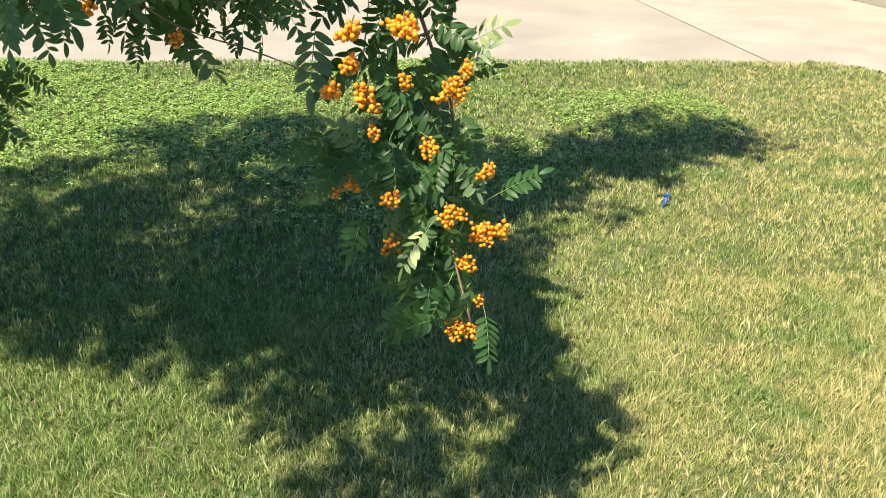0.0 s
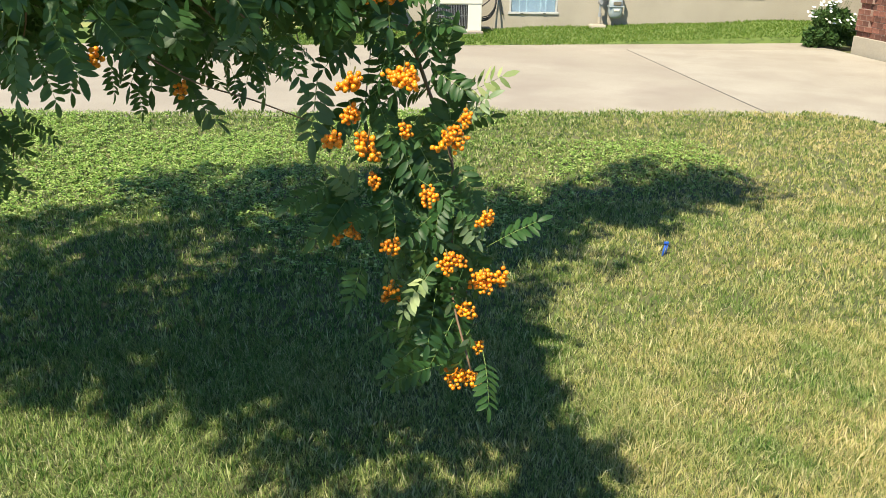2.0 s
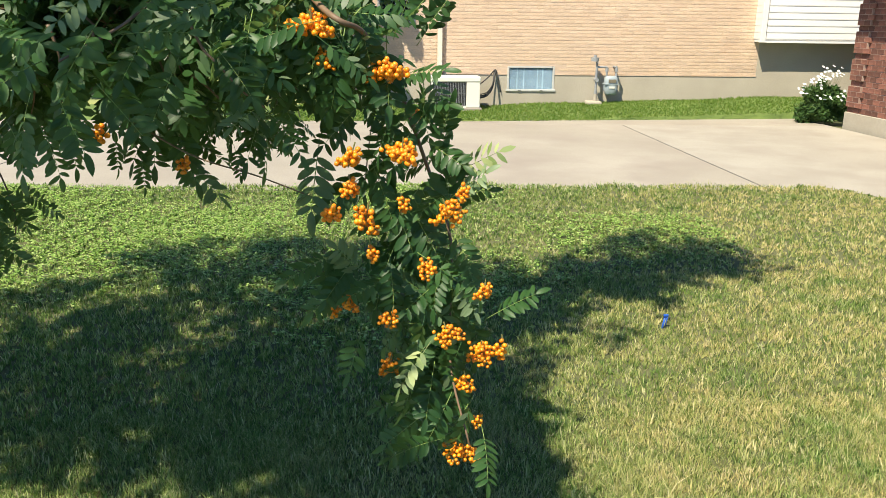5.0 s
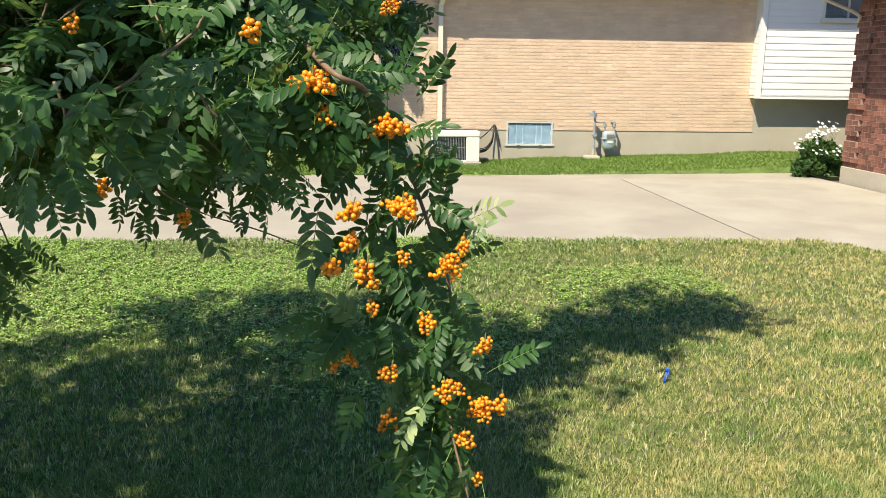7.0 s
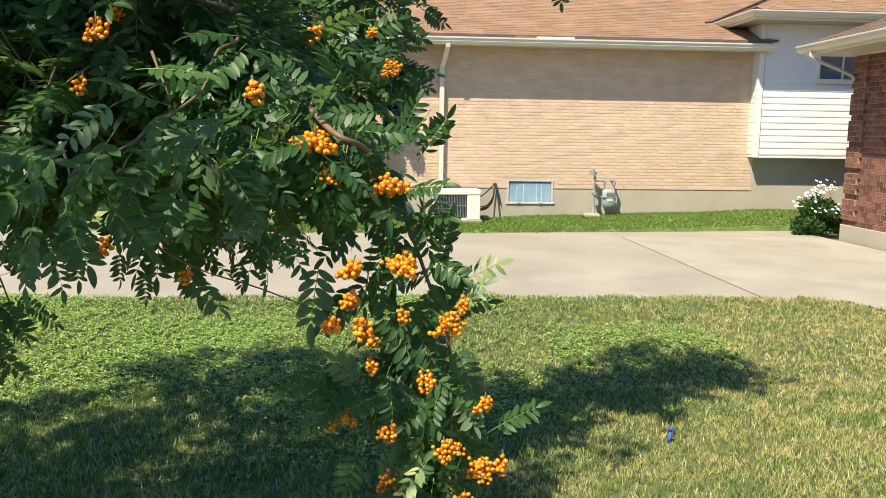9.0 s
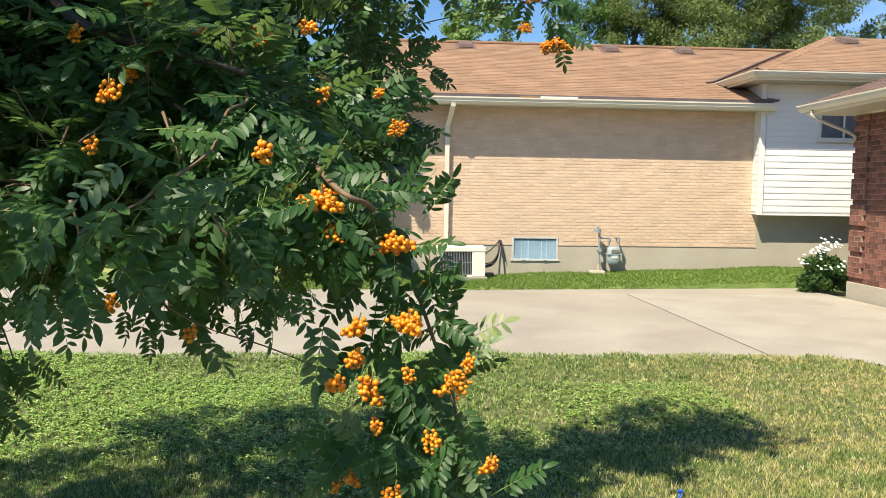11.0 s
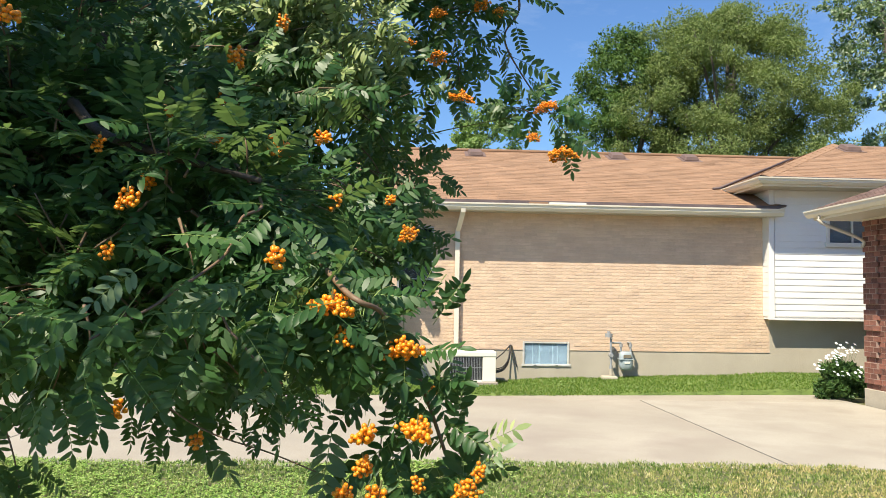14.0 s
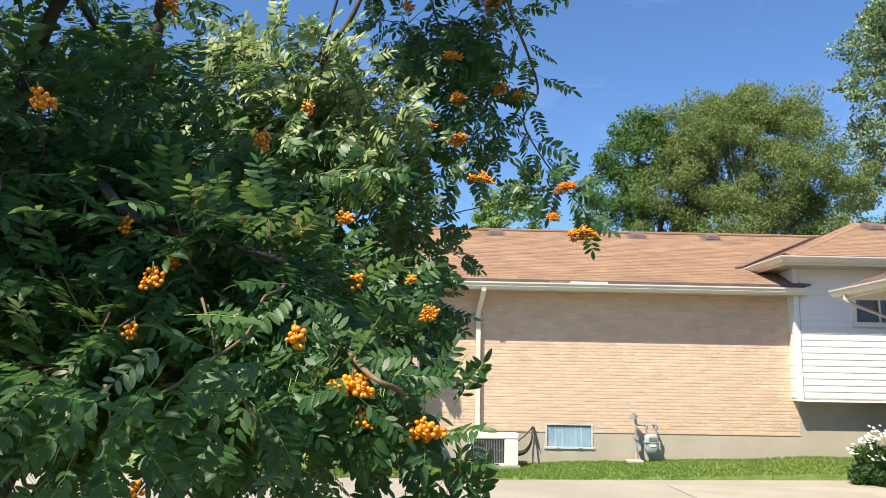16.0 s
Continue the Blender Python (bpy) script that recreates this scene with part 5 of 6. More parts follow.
mass((-0.32, 3.15, 2.12), (0.26, 0.3, 0.42), 50, (0.1, 0, -0.1), face=(-0.3, -0.8, 0.4))
mass((-0.1, 3.05, 1.85), (0.1, 0.2, 0.16), 12, (0.1, 0, -0.3), (0.1, 0.18))
mass((-0.5, 1.95, 1.47), (0.27, 0.22, 0.09), 30, (0.1, -0.2, -0.1), (0.1, 0.2))
mass((-1.0, 2.0, 1.85), (0.4, 0.5, 0.3), 50, (-0.1, -0.2, -0.1))
# many of the masses below are added out of view to cast shade
mass((-1.5, 1.75, 3.0), (0.55, 0.5, 0.4), 68, (0.0, 0.0, 0))
mass((-1.42, 1.1, 2.38), (0.22, 0.18, 0.1), 11, (-0.1, -0.1, 0.1), (0.1, 0.16))
mass((-1.02, 0.12, 2.42), (0.28, 0.1, 0.08), 24, (0.0, -0.1, 0.1), (0.1, 0.16))
mass((-1.08, 1.08, 3.02), (0.25, 0.2, 0.14), 28, (0.0, 0.0, 0.0), (0.1, 0.18))
mass((-1.22, 1.2, 2.95), (0.36, 0.28, 0.18), 40, (0.0, 0.0, 0.0), (0.12, 0.22))
mass((-1.6, 3.7, 2.6), (0.6, 0.4, 0.6), 48, (0.0, 0.0, 0.0), (0.14, 0.26))
mass((-0.43, 2.0, 3.45), (0.12, 0.08, 0.05), 5, (0.0, 0.0, 0.0), (0.1, 0.16))
mass((-2.95, 2.95, 2.5), (0.4, 0.35, 0.2), 30, (0.0, 0.0, 0.0), (0.1, 0.2))
mass((-2.08, 1.56, 2.42), (0.6, 0.17, 0.14), 46, (0.0, 0.0, 0.0), (0.1, 0.2))
mass((-2.4, 3.5, 3.0), (0.5, 0.5, 0.35), 60, (0.0, 0.0, 0))
mass((-2.1, 1.8, 2.3), (0.6, 0.34, 0.35), 45, (0.0, 0.0, 0))
mass((0.42, 3.1, 3.65), (0.4, 0.22, 0.2), 30, (0.1, 0.0, 0))
mass((-1.85, 2.7, 3.4), (0.5, 0.5, 0.4), 36, (0.0, 0, 0.1))
mass((-1.35, 3.5, 3.2), (0.45, 0.28, 0.3), 26, (0.1, 0, 0.1))
mass((-1.17, 0.8, 2.42), (0.13, 0.08, 0.06), 5, (0.0, -0.1, 0.1), (0.08, 0.14))
mass((-0.3, 3.1, 3.38), (0.2, 0.17, 0.07), 14, (0.1, 0.1, 0.1), (0.08, 0.14))
mass((-2.85, 2.4, 2.6), (0.42, 0.32, 0.22), 40, (0.0, 0.0, 0.0), (0.1, 0.2))
mass((-0.95, 0.6, 2.45), (0.14, 0.17, 0.05), 12, (-0.1, 0.0, 0.1), (0.06, 0.12))
mass((-1.1, 0.5, 2.4), (0.1, 0.08, 0.05), 7, (0.0, 0.0, 0.1), (0.08, 0.14))
mass((0.3, 3.35, 3.75), (0.5, 0.22, 0.25), 30, (0.2, 0, 0))
mass((-2.1, 2.25, 2.6), (0.75, 0.6, 0.55), 85, (-0.1, -0.1, 0))

# the bough that hangs down in front
rr.seed(31)
hang = branch("bough", [(-0.260, 1.700, 1.710), (-0.180, 1.519, 1.655), (-0.126, 1.348, 1.604), (-0.088, 1.265, 1.568), (-0.061, 1.230, 1.550), (-0.027, 1.268, 1.532), (0.02, 1.39, 1.46), (0.08, 1.41, 1.3), (0.12, 1.38, 1.18), (0.12, 1.35, 1.06), (0.12, 1.31, 0.95), (0.15, 1.25, 0.83)], 0.006, 0.002, M_TWIG, 7)


def leaf_to(base, tip, near=True, face=(0.0, -0.6, 0.75), least=0.6):
    """A leaf from its base towards its tip, its upper side to the light."""
    b, e = Vector(base), Vector(tip)
    up = Vector(face) + Vector((rr.uniform(-0.5, 0.5), rr.uniform(-0.3, 0.3), rr.uniform(-0.3, 0.3)))
    add_leaf(b, e - b, up, near, max(least, min(1.05, (e - b).length / 0.165)))


for base, tip in (((-0.11, 1.41, 1.35), (-0.13, 1.35, 1.21)), ((0.02, 1.35, 1.08), (0.09, 1.31, 1.06)), ((0.18, 1.32, 1.04), (0.26, 1.3, 1.1)),
                  ((0.07, 1.31, 0.99), (0.01, 1.27, 0.96)), ((-0.04, 1.33, 1.02), (-0.06, 1.26, 0.95)), ((-0.03, 1.35, 1.07), (-0.13, 1.33, 1.14)),
                  ((0.12, 1.38, 1.19), (0.11, 1.38, 1.34)), ((0.1, 1.39, 1.25), (0.15, 1.37, 1.32)), ((0.1, 1.39, 1.24), (0.16, 1.36, 1.27)),
                  ((0.07, 1.4, 1.27), (0.01, 1.36, 1.2)), ((0.15, 1.35, 1.1), (0.05, 1.32, 1.08)), ((0.12, 1.28, 0.92), (0.08, 1.22, 0.86))):
    leaf_to(base, tip)
for base, tip in (((0.1, 1.24, 0.85), (0.02, 1.21, 0.85)), ((0.17, 1.25, 0.87), (0.18, 1.19, 0.83)), ((0.12, 1.36, 1.14), (0.13, 1.29, 1.02)),
                  ((0.02, 1.38, 1.16), (-0.03, 1.31, 1.07)), ((-0.04, 1.37, 1.13), (-0.12, 1.31, 1.07)), ((0.09, 1.3, 0.97), (0.07, 1.23, 0.89)),
                  ((0.05, 1.39, 1.23), (0.11, 1.33, 1.13)), ((0.01, 1.4, 1.26), (0.06, 1.34, 1.15)), ((-0.02, 1.41, 1.31), (0.02, 1.36, 1.22)),
                  ((-0.08, 1.38, 1.18), (-0.09, 1.32, 1.1)), ((0.1, 1.34, 1.06), (0.02, 1.34, 1.13)), ((0.02, 1.29, 0.93), (0.06, 1.28, 0.99))):
    leaf_to(base, tip)
for base, tip in (((0.06, 1.41, 1.51), (0.11, 1.38, 1.59)), ((0.02, 1.41, 1.52), (0.04, 1.38, 1.59)), ((-0.08, 1.41, 1.63), (-0.09, 1.38, 1.67)),
                  ((0.01, 1.39, 1.32), (-0.11, 1.34, 1.25)), ((-0.12, 1.41, 1.5), (-0.2, 1.36, 1.45)), ((-0.15, 1.4, 1.65), (-0.17, 1.37, 1.57)),
                  ((-0.04, 1.4, 1.41), (-0.09, 1.37, 1.36)), ((0.08, 1.41, 1.47), (0.11, 1.37, 1.4)), ((0.04, 1.41, 1.44), (0.09, 1.37, 1.36)), ((-0.04, 1.41, 1.5), (-0.08, 1.37, 1.42))):
    leaf_to(base, tip)
# its right side and its top
for base, tip in (((0.12, 1.34, 1.20), (0.16, 1.30, 1.13)), ((0.14, 1.34, 1.16), (0.17, 1.30, 1.08)), ((0.11, 1.34, 1.16), (0.08, 1.30, 1.09)), ((0.13, 1.34, 1.12), (0.17, 1.30, 1.04)), ((0.09, 1.34, 1.10), (0.04, 1.30, 1.07)), ((0.06, 1.34, 1.16), (0.12, 1.30, 1.13)), ((0.02, 1.34, 1.12), (-0.04, 1.30, 1.10)), ((0.01, 1.34, 1.16), (0.02, 1.30, 1.09))):
    leaf_to(base, tip)
for base, tip in (((-0.03, 1.34, 1.12), (-0.07, 1.30, 1.17)), ((-0.08, 1.34, 1.16), (-0.13, 1.30, 1.15)), ((-0.04, 1.34, 1.16), (-0.08, 1.30, 1.12)), ((0.11, 1.34, 1.25), (0.15, 1.30, 1.30)), ((0.10, 1.34, 1.32), (0.11, 1.30, 1.40)), ((0.09, 1.34, 1.34), (0.11, 1.30, 1.42)), ((0.06, 1.34, 1.37), (0.08, 1.30, 1.43))):
    leaf_to(base, tip)
for base, tip in (((0.02, 1.34, 1.47), (-0.03, 1.29, 1.40)), ((0.04, 1.34, 1.44), (0.09, 1.29, 1.38)), ((0.03, 1.34, 1.42), (-0.02, 1.29, 1.36)), ((0.06, 1.34, 1.39), (0.01, 1.29, 1.33)), ((0.02, 1.34, 1.46), (0.08, 1.29, 1.48)), ((0.05, 1.34, 1.42), (0.10, 1.29, 1.43)), ((0.00, 1.34, 1.48), (-0.05, 1.29, 1.45)), ((0.07, 1.34, 1.36), (0.12, 1.29, 1.33))):
    leaf_to(base, tip)
# one with sun glow put into its paler colour, and one turned over
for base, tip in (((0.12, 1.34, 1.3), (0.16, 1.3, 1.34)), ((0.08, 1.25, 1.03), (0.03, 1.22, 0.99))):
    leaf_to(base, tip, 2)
# fuller leaf work behind the bough
for k in range(105):
    f = rr.random()
    p = hang[int(8 + f * (len(hang) - 9))]
    q = Vector((rr.uniform(-0.12, 0.05) * (1.25 - 0.7 * f), rr.uniform(0.0, 0.12), rr.uniform(-0.03, 0.03)))
    leaf_to(p + q, p + q + Vector((rr.uniform(-0.11, 0.05), rr.uniform(-0.06, 0.06), rr.uniform(-0.13, 0.03))))

# its leafy top, between the first clusters
for k in range(58):
    p = hang[int(9 + rr.random() * 19)]
    q = Vector((rr.uniform(-0.18, 0.06), rr.uniform(-0.02, 0.1), rr.uniform(-0.05, 0.05)))
    leaf_to(p + q, p + q + Vector((rr.uniform(-0.11, 0.08), rr.uniform(-0.06, 0.05), rr.uniform(-0.13, 0.03))), False)

# its dark, crowded lower middle
for k in range(30):
    p = Vector((rr.uniform(0.07, 0.17), rr.uniform(1.28, 1.4), rr.uniform(0.9, 1.08)))
    leaf_to(p, p + Vector((rr.uniform(-0.06, 0.04), rr.uniform(-0.05, 0.05), rr.uniform(-0.12, -0.03))), False, (0.3, -0.3, 0.5))

# the spray nearest to the eye
rr.seed(32)
branch("bough", [(-0.42, 1.8, 1.92), (-0.32, 1.58, 1.8), (-0.25, 1.42, 1.72), (-0.27, 1.35, 1.69), (-0.27, 1.27, 1.64), (-0.28, 1.23, 1.61), (-0.32, 1.13, 1.56), (-0.33, 1.07, 1.54), (-0.37, 1.02, 1.51), (-0.38, 0.99, 1.50)], 0.0034, 0.0015, M_TWIG, 7)
branch("bough", [(-0.28, 1.2, 1.56), (-0.26, 1.21, 1.51), (-0.24, 1.20, 1.49), (-0.20, 1.22, 1.44), (-0.18, 1.25, 1.42)], 0.0026, 0.0014, M_TWIG, 6)
for base, tip in (((-0.34, 1.05, 1.56), (-0.38, 0.95, 1.46)), ((-0.40, 0.99, 1.50), (-0.46, 0.93, 1.47)), ((-0.39, 0.99, 1.47), (-0.35, 0.95, 1.40)), ((-0.33, 1.07, 1.53), (-0.25, 1.03, 1.54)),
                  ((-0.30, 1.07, 1.53), (-0.32, 1.03, 1.48)), ((-0.27, 1.11, 1.50), (-0.30, 1.07, 1.42)), ((-0.21, 1.17, 1.58), (-0.27, 1.11, 1.56)), ((-0.24, 1.17, 1.52), (-0.17, 1.11, 1.46)),
                  ((-0.29, 1.15, 1.59), (-0.35, 1.10, 1.61)), ((-0.29, 1.15, 1.59), (-0.32, 1.11, 1.56)), ((-0.35, 1.12, 1.60), (-0.41, 1.07, 1.56)), ((-0.43, 1.02, 1.46), (-0.44, 0.99, 1.41))):
    leaf_to(base, tip)
for base, tip in (((-0.36, 1.05, 1.47), (-0.30, 1.00, 1.42)), ((-0.14, 1.32, 1.63), (-0.18, 1.27, 1.67)), ((-0.22, 1.33, 1.71), (-0.29, 1.27, 1.71)), ((-0.22, 1.33, 1.70), (-0.27, 1.25, 1.63)),
                  ((-0.18, 1.25, 1.42), (-0.20, 1.19, 1.37)), ((-0.18, 1.25, 1.42), (-0.14, 1.22, 1.39)), ((-0.19, 1.25, 1.42), (-0.21, 1.19, 1.41)), ((-0.47, 0.97, 1.53), (-0.42, 0.95, 1.53)),
                  ((-0.46, 0.97, 1.53), (-0.47, 0.92, 1.50)), ((-0.38, 1.27, 1.65), (-0.27, 1.23, 1.66))):
    leaf_to(base, tip)
# leaves that stand edge-on beside the berries
for base, tip in (((-0.13, 1.29, 1.59), (-0.19, 1.25, 1.50)), ((-0.07, 1.33, 1.66), (-0.10, 1.30, 1.59)), ((0.08, 1.36, 1.6), (0.02, 1.34, 1.5)), ((0.12, 1.38, 1.6), (0.06, 1.36, 1.52))):
    leaf_to(base, tip, True, (0.9, 0.2, 0.2))
# leaves that hang before the driveway, and those at the far left
for base, tip in (((-0.49, 1.18, 1.40), (-0.45, 1.16, 1.33)), ((-0.46, 1.20, 1.41), (-0.44, 1.18, 1.34)), ((-0.45, 1.83, 1.24), (-0.34, 1.78, 1.14)), ((-0.20, 1.33, 1.39), (-0.18, 1.30, 1.31)), ((-0.17, 1.36, 1.42), (-0.13, 1.34, 1.36))):
    leaf_to(base, tip, True, (0.8, -0.5, 0.3), 0.42)
for base, tip in (((-0.53, 1.78, 1.26), (-0.52, 1.76, 1.18)), ((-0.49, 1.08, 1.42), (-0.46, 1.06, 1.37)), ((-0.41, 1.13, 1.40), (-0.43, 1.08, 1.41)), ((-0.48, 1.06, 1.42), (-0.50, 1.03, 1.39)),
                  ((-0.31, 1.68, 1.30), (-0.29, 1.66, 1.24)), ((-0.55, 1.68, 1.32), (-0.54, 1.66, 1.24))):
    leaf_to(base, tip, True, (0.8, -0.5, 0.3), 0.42)
far_left = branch("bough", [(-1.12, 2.1, 1.42), (-1.0, 2.02, 1.3), (-0.93, 1.98, 1.19), (-0.9, 1.97, 1.08), (-0.92, 1.98, 0.99)], 0.003, 0.0014, M_TWIG, 6)
for k in range(34):
    p = far_left[int(rr.uniform(6, len(far_left)))] + Vector((rr.uniform(-0.1, 0.01), rr.uniform(-0.05, 0.12), rr.uniform(-0.02, 0.08)))
    leaf_to(p, p + Vector((rr.uniform(-0.04, 0.07), rr.uniform(-0.05, 0.05), rr.uniform(-0.12, -0.03))), False, (0.3, -0.6, 0.3), 0.5)

# small leaves deep in the shade, close together above the driveway
for k in range(95):
    f = rr.random()
    p = Vector((-0.62 + 0.36 * f + rr.uniform(-0.04, 0.04), rr.uniform(2.05, 2.4), 1.42 - 0.1 * f + rr.uniform(-0.07, 0.08)))
    leaf_to(p, p + Vector((rr.uniform(-0.08, 0.08), rr.uniform(-0.06, 0.06), rr.uniform(-0.1, 0.0))), False, (0.2, -0.3, 0.6), 0.45)
# lower fringe of the left side, dark against the driveway
mass((-0.58, 1.78, 1.82), (0.28, 0.3, 0.12), 30, (0.0, -0.1, 0.0), (0.1, 0.18), True, 0.034, 0.85, 0.2)
mass((-0.92, 2.12, 1.88), (0.42, 0.35, 0.18), 52, (0.0, -0.2, 0.0), (0.12, 0.22), False, 0.034, 0.9, 0.2)
mass((-1.05, 2.2, 2.18), (0.45, 0.35, 0.22), 50, (0.0, -0.1, 0.0), (0.12, 0.24), False, 0.034, 0.9, 0.3)
for p0, way, ln in (((-0.47, 1.2, 1.54), (0.1, 0.0, -0.6), 0.06), ((-0.48, 1.4, 1.53), (0.3, 0.0, -0.6), 0.06), ((-0.41, 1.5, 1.5), (0.3, 0, -0.6), 0.07), ((-0.34, 1.45, 1.46), (0.5, 0, -0.3), 0.07)):
    spray(p0, way, ln, True, 0.03, 0.75, 0.3)
branch("bough", [(-0.5, 1.5, 1.4), (-0.35, 1.44, 1.32), (-0.22, 1.4, 1.285), (-0.12, 1.38, 1.25)], 0.0018, 0.0012, M_TWIG, 6)
mass((-0.66, 2.02, 1.82), (0.36, 0.24, 0.16), 38, (0.0, -0.1, -0.1), (0.12, 0.2), False, 0.034, 0.88, 0.2)
mass((-0.4, 1.4, 1.72), (0.22, 0.16, 0.08), 12, (0.0, -0.1, -0.1), (0.08, 0.12), False, 0.036, 0.68, 0.2)
mass((-0.62, 1.62, 1.56), (0.3, 0.22, 0.1), 34, (0.0, 0.0, -0.1), (0.08, 0.14), False, 0.032, 0.78, 0.3)
mass((-0.45, 1.7, 1.6), (0.12, 0.16, 0.07), 14, (0.1, 0.0, -0.1), (0.08, 0.13), False, 0.032, 0.75, 0.3)
mass((-0.3, 1.68, 1.76), (0.12, 0.14, 0.08), 14, (0.1, 0.0, -0.1), (0.08, 0.14), False, 0.032, 0.78, 0.3)
# the bough that hangs out to the right against roof and sky
rr.seed(33)
reach = branch("bough", [(0.05, 2.9, 3.6), (0.22, 2.97, 3.34), (0.34, 3.12, 3.08), (0.43, 3.17, 2.88), (0.46, 3.17, 2.74), (0.40, 3.17, 2.62), (0.48, 3.17, 2.46), (0.56, 3.12, 2.33), (0.64, 3.07, 2.21)], 0.008, 0.002, M_TWIG, 7)
leaves_along(reach[10:], 0.055, False, 0.8, 0.95, 0.0, 0.15, (-0.2, -0.8, 0.3))
branch("bough", [(-0.2, 3.5, 2.16), (-0.03, 3.47, 2.22), (0.12, 3.37, 2.26), (0.28, 3.27, 2.28), (0.46, 3.17, 2.30)], 0.003, 0.002, M_STALK, 6)
branch("bough", [(-0.1, 2.9, 3.4), (0.0, 3.05, 3.1), (0.1, 3.15, 2.85), (0.2, 3.17, 2.6), (0.22, 3.17, 2.42)], 0.007, 0.002, M_TWIG, 7)
face = (-0.1, -0.8, 0.4)
mass((0.08, 3.17, 2.98), (0.17, 0.15, 0.13), 24, (0.0, -0.1, -0.2), (0.05, 0.11), False, 0.034, 0.9, 0.5, face)
mass((-0.13, 3.17, 3.0), (0.06, 0.1, 0.05), 4, (-0.1, -0.1, -0.1), (0.05, 0.1), False, 0.036, 0.9, 0.4, face)
mass((0.27, 3.17, 3.06), (0.1, 0.1, 0.07), 7, (0.0, -0.1, -0.2), (0.05, 0.1), False, 0.036, 0.9, 0.4, face)
mass((0.19, 3.17, 2.66), (0.07, 0.1, 0.13), 12, (0.0, -0.1, -0.3), (0.05, 0.1), False, 0.036, 0.9, 0.5, face)
mass((0.19, 3.17, 2.42), (0.04, 0.06, 0.03), 3, (0.0, -0.1, -0.2), (0.04, 0.07), False, 0.036, 0.9, 0.4, face)
mass((0.53, 3.12, 2.29), (0.07, 0.06, 0.03), 5, (0.1, -0.1, 0.0), (0.04, 0.08), False, 0.036, 0.85, 0.3, face)
# leaves added higher up, out of view, which keep it in shade
mass((-0.12, 2.9, 3.55), (0.26, 0.2, 0.16), 30, (0.0, 0.0, 0.0), (0.1, 0.18), False, 0.034, 1.0)
mass((0.1, 2.95, 3.45), (0.2, 0.16, 0.14), 18, (0.0, 0.0, 0.0), (0.1, 0.18), False, 0.034, 1.0)
# drooping leaves over the roof's near end
for p0, way, ln in (((-0.16, 3.0, 2.25), (0.4, 0, -0.3), 0.14), ((-0.16, 3.0, 2.12), (0.4, 0, -0.4), 0.12), ((-0.14, 2.95, 1.9), (0.5, 0, -0.2), 0.12), ((-0.16, 2.7, 1.72), (0.5, 0, 0.0), 0.1)):
    spray(p0, way, ln, False, 0.045, 0.95, 0.5)


def berry_ball(fine):
    """A round berry with a small flat eye at its lower end."""
    bm = bmesh.new()
    bmesh.ops.create_icosphere(bm, subdivisions=2 if fine else 1, radius=1.0)
    for v in bm.verts:
        if v.co.z < -0.9:
            v.co.z = -0.86
    bv = np.array([tuple(v.co) for v in bm.verts])
    bt = np.array([[v.index for v in f.verts] for f in bm.faces])
    bm.free()
    return bv, bt


BALL_V, BALL_T = berry_ball(True)
ROUGH_V, ROUGH_T = berry_ball(False)


def berry_template(seed, bunches, rx, rz):
    """A flat-topped cluster: small bunches of berries side by side, on thin stalks that meet below them."""
    r = random.Random(seed)
    spots, lines = [], []
    for b in range(bunches):
        a = 2.4 * b + r.uniform(-0.3, 0.3)
        q = math.sqrt((b + 0.3) / bunches)
        c = Vector((rx * q * math.cos(a), rx * 0.72 * q * math.sin(a), rz * (0.5 - q * q) + r.uniform(-0.004, 0.004)))
        knot = Vector((c.x * 0.7, c.y * 0.7, c.z * 0.6 - 0.004))
        lines.append(tube_arrays([(0, 0, -0.012), tuple(knot * 0.5), tuple(knot)], 0.0011, 0.0008, 3))
        for k in range(r.randint(7, 10)):
            for _ in range(30):
                p = c + Vector((r.gauss(0, 0.0058), r.gauss(0, 0.0058), r.gauss(0.002, 0.0044)))
                if all((p - o).length > 0.0066 for o, _ in spots):
                    spots.append((p, 0.0046 * r.uniform(0.82, 1.1)))
                    lines.append(tube_arrays([tuple(knot), tuple(p)], 0.0006, 0.0005, 3))
                    break
    lines.append(tube_arrays([(0.004, 0, 0.03), (0.003, 0, 0.008), (0, 0, -0.012)], 0.0014, 0.0012, 4))
    return spots, gather(lines)


CLUSTERS = []
one = tri_mesh("berry", BALL_V, BALL_T, M_BERRY_ONE, None, True)
BERRY = one.data
bpy.data.objects.remove(one)
for seed, bunches, rx, rz in ((1, 2, 0.006, 0.012), (2, 4, 0.014, 0.016), (3, 7, 0.021, 0.022), (4, 9, 0.029, 0.007), (5, 15, 0.039, 0.018)):
    balls, (lv, lt) = berry_template(seed, bunches, rx, rz)
    bv, bt = gather([(ROUGH_V * k + np.array(p), ROUGH_T) for p, k in balls])
    a = tri_mesh("berries", bv, bt, M_BERRY, None, True)
    b = tri_mesh("stalk", lv, lt, M_STALK, None, False)
    CLUSTERS.append((a.data, b.data, balls))
    bpy.data.objects.remove(a), bpy.data.objects.remove(b)
single_berries = 0


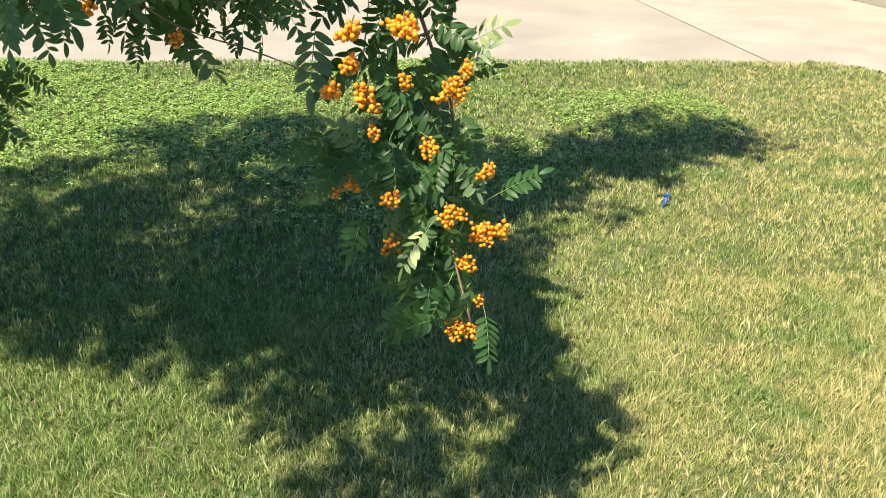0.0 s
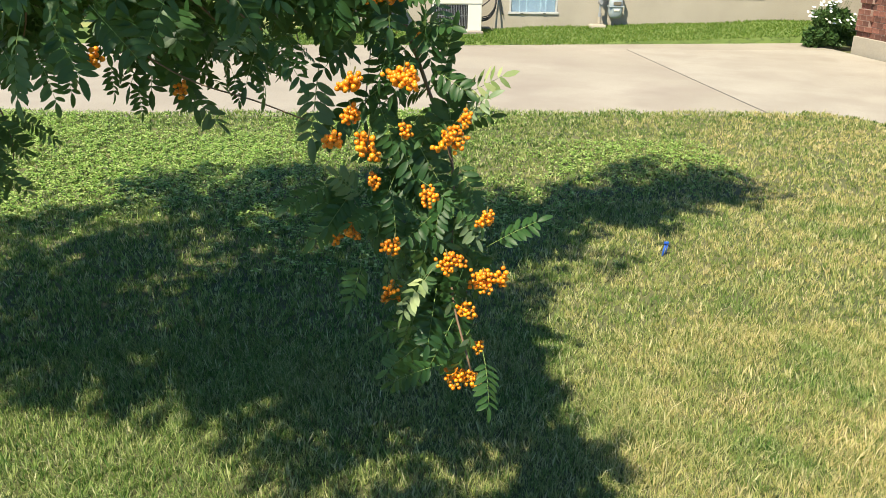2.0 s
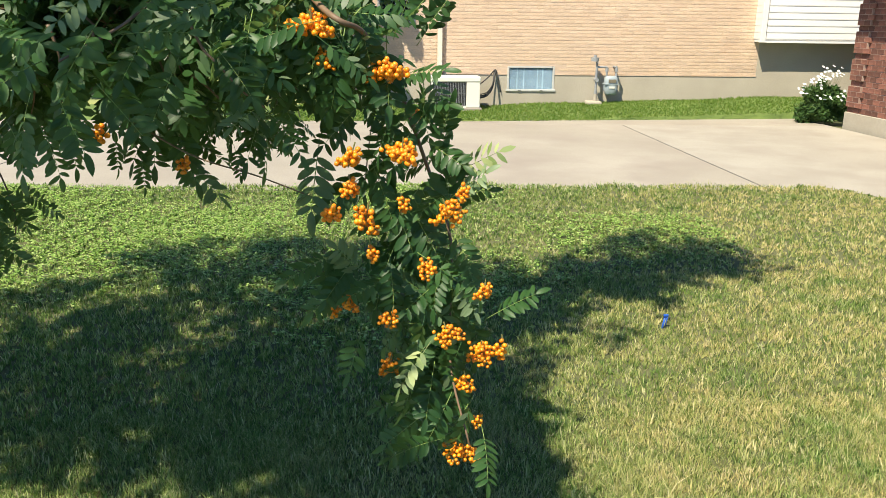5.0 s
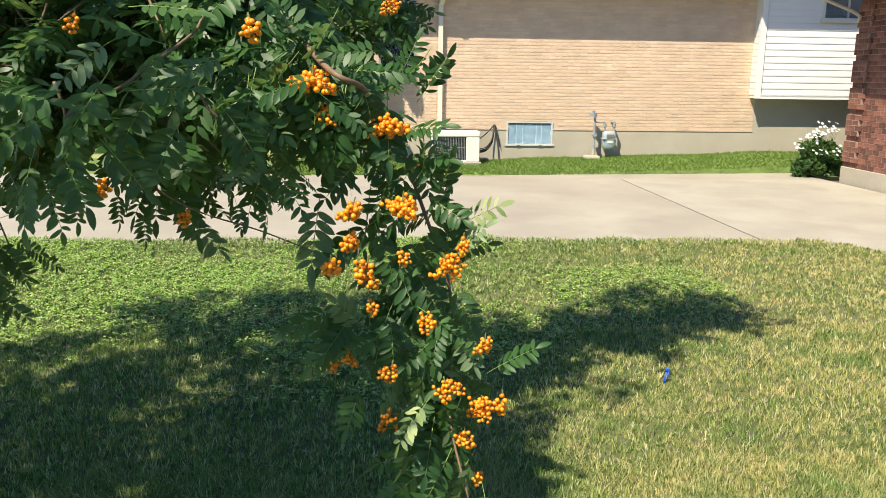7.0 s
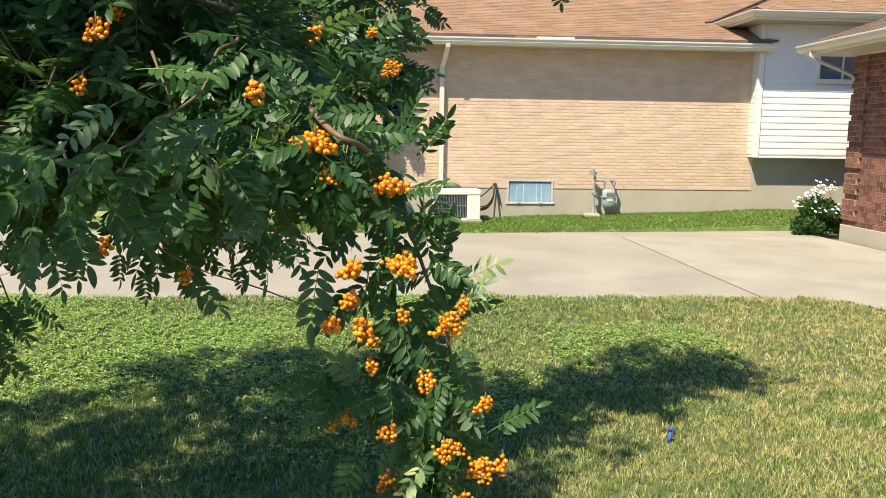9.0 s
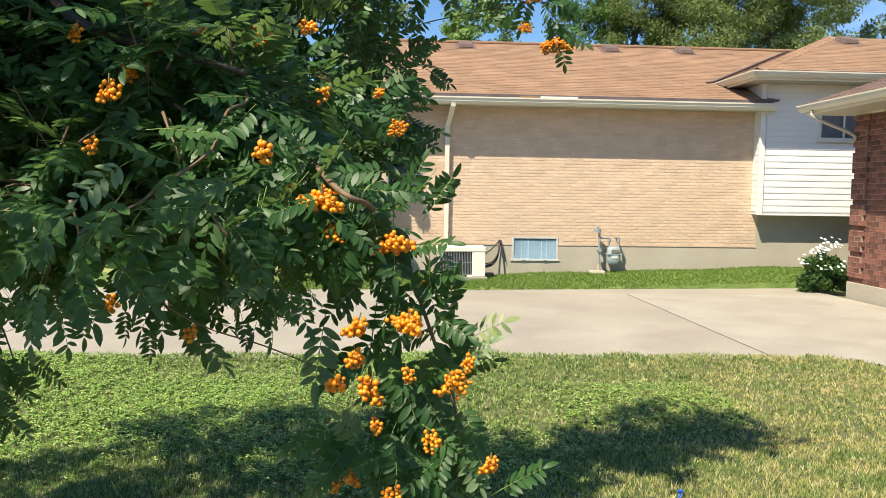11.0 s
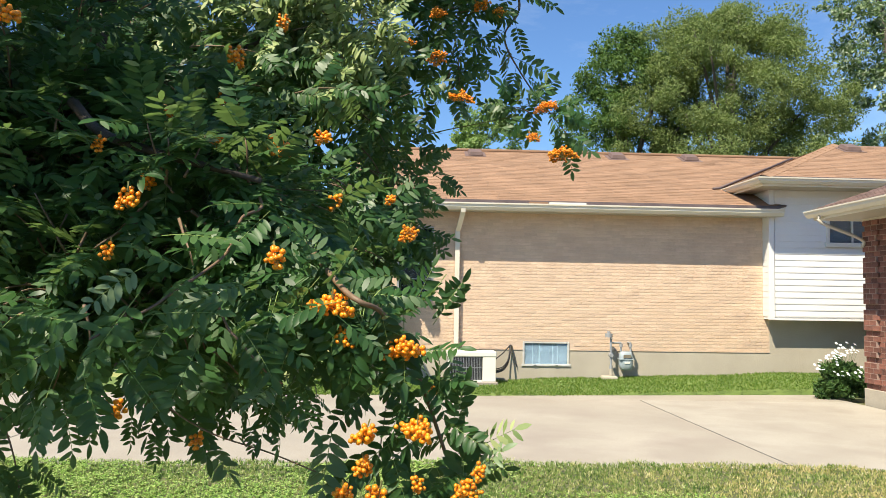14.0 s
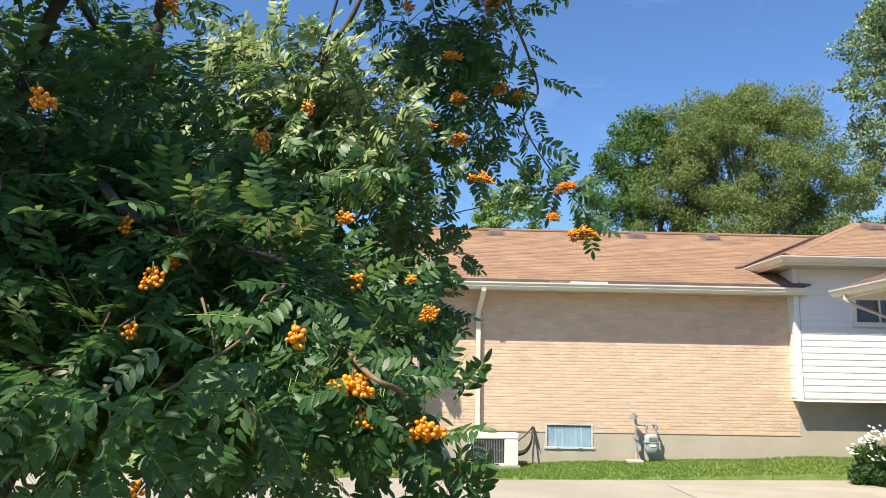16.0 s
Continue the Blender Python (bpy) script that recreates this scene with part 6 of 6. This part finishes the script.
def cluster(at, kind, tilt=15.0, size=1.0):
    """A berry cluster whose middle hangs at that place: the front ones berry by berry, the others in one mesh."""
    global single_berries
    m = Matrix.Translation(Vector(at) - TREE) @ pose(0, 0, 0, rr.uniform(-tilt, tilt), rr.uniform(-tilt, tilt), rr.uniform(0, 360)) @ Matrix.Diagonal((size, size, size, 1))
    stalk = new("berry_stalk", CLUSTERS[kind][1])
    stalk.parent = rowan
    stalk.matrix_basis = m
    stalk["label"] = "branched stalk with round orange berries"
    if single_berries < 300:
        for p, k in CLUSTERS[kind][2]:
            b = new("berry", BERRY)
            b.parent = stalk
            b.matrix_basis = Matrix.Translation(p) @ Matrix.Diagonal((k, k, k, 1))
            single_berries += 1
    else:
        b = new("fruit", CLUSTERS[kind][0])
        b.parent = stalk
        tagged(b, kind="stuff")


rr.seed(34)
# clusters of the hanging bough, of the crown, and of the bough against the sky
for at, kind, size in (((-0.11, 1.28, 1.54), 3, 1.08), ((0.01, 1.28, 1.47), 3, 0.99), ((-0.05, 1.24, 1.34), 1, 0.97), ((-0.05, 1.25, 1.29), 1, 0.85), ((0.03, 1.24, 1.35), 3, 0.94), ((-0.08, 1.24, 1.25), 1, 0.89), ((-0.03, 1.24, 1.24), 1, 1.19), ((0.11, 1.25, 1.25), 2, 0.99), ((0.13, 1.26, 1.28), 0, 0.90), ((0.03, 1.26, 1.26), 0, 0.85), ((-0.02, 1.25, 1.18), 0, 0.85)):
    cluster(at, kind, 9 if kind == 3 else 20, size)
for at, kind, size in (((0.07, 1.24, 1.16), 1, 0.85), ((0.17, 1.26, 1.11), 1, 0.85), ((-0.06, 1.32, 1.07), 1, 0.86), ((-0.09, 1.34, 1.05), 0, 1.03), ((0.01, 1.24, 1.07), 1, 0.89), ((0.11, 1.24, 1.04), 2, 0.92), ((0.17, 1.28, 0.99), 2, 0.95), ((0.21, 1.29, 0.99), 0, 1.06), ((0.01, 1.30, 0.96), 1, 1.02), ((0.14, 1.26, 0.94), 1, 0.95)):
    cluster(at, kind, 9 if kind == 3 else 20, size)
for at, kind, size in (((0.17, 1.29, 0.85), 0, 0.85), ((0.12, 1.26, 0.81), 1, 0.97), ((0.15, 1.27, 0.80), 1, 0.98)):
    cluster(at, kind, 9 if kind == 3 else 20, size)
for at, kind, size in (((-0.09, 1.28, 1.49), 1, 0.92), ((0.02, 1.98, 1.71), 1, 1.20), ((-0.45, 1.28, 1.37), 0, 1.11), ((-0.41, 1.68, 1.25), 0, 1.11), ((0.07, 1.58, 1.37), 0, 0.97)):
    cluster(at, kind, 9 if kind == 3 else 20, size)
for at, kind, size in (((-0.64, 1.27, 2.00), 1, 1.14), ((-0.75, 2.17, 2.61), 1, 1.18), ((-0.34, 2.17, 2.31), 1, 1.04), ((-0.38, 1.77, 2.09), 1, 1.15), ((-0.37, 1.57, 1.86), 1, 0.86), ((-0.47, 1.57, 1.91), 0, 0.97), ((-0.24, 1.52, 1.84), 1, 1.20), ((-0.16, 1.57, 1.87), 1, 0.97), ((-0.45, 1.32, 1.71), 1, 1.09), ((-0.46, 1.27, 1.62), 0, 0.85), ((-0.19, 1.22, 1.61), 0, 1.20)):
    cluster(at, kind, 9 if kind == 3 else 20, size)
for at, kind, size in (((-0.03, 2.07, 1.81), 1, 0.85), ((-0.14, 1.67, 1.75), 0, 1.20), ((0.01, 1.77, 1.70), 1, 0.85), ((-0.52, 1.37, 1.81), 0, 0.85), ((-0.43, 1.87, 2.01), 0, 1.15), ((-0.47, 1.47, 1.76), 0, 1.06), ((0.26, 3.07, 3.09), 4, 1.11), ((0.09, 2.97, 2.81), 3, 1.06), ((0.29, 3.02, 2.70), 4, 0.95), ((0.36, 3.02, 2.67), 2, 0.92), ((0.12, 2.97, 2.64), 3, 1.03)):
    cluster(at, kind, 9 if kind == 3 else 20, size)
for at, kind, size in (((0.01, 2.97, 2.52), 2, 0.91), ((0.12, 2.97, 2.47), 4, 0.94), ((0.21, 2.97, 2.32), 4, 1.11), ((0.54, 2.97, 2.29), 4, 0.98), ((0.49, 2.97, 2.17), 2, 0.91), ((0.59, 2.92, 2.10), 4, 1.20), ((-0.09, 2.97, 3.01), 2, 0.91)):
    cluster(at, kind, 9 if kind == 3 else 20, size)

# the nearest leaves stand as single parts, the others are joined
spare = near_leaves[300:]
for k, m in near_leaves[:300]:
    ob = new("leaf", LEAF_MESH[k])
    ob.parent = rowan
    ob.matrix_basis = Matrix.Translation(-TREE) @ m
pieces = []
for k, m in far_leaves + spare:
    v = LEAVES_FAR[k][0]
    a = np.array(m)
    pieces.append(((v @ a[:3, :3].T + a[:3, 3] - np.array(TREE)).astype(np.float32), LEAVES_FAR[k][1]))
v, t = gather(pieces)
tagged(tri_mesh("foliage", v, t, M_LEAVES, rowan, True), "dark green feathery rowan leaves", kind="stuff")
# leaves in the paler colour that has sunlight painted in
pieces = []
for k, m in sunlit_or_turned_leaves:
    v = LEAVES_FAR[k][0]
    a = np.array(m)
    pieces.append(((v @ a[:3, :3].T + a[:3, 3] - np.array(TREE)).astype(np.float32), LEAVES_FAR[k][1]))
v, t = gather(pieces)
tagged(tri_mesh("foliage", v, t, M_SUNLIT_OR_TURNED, rowan, True), "paler rowan leaves with sunlight put into their colour, one turned over", kind="stuff")
v, t = gather(twigs)
tagged(tri_mesh("twig", v - np.array(TREE), t, M_TWIG, rowan, True), kind="stuff")
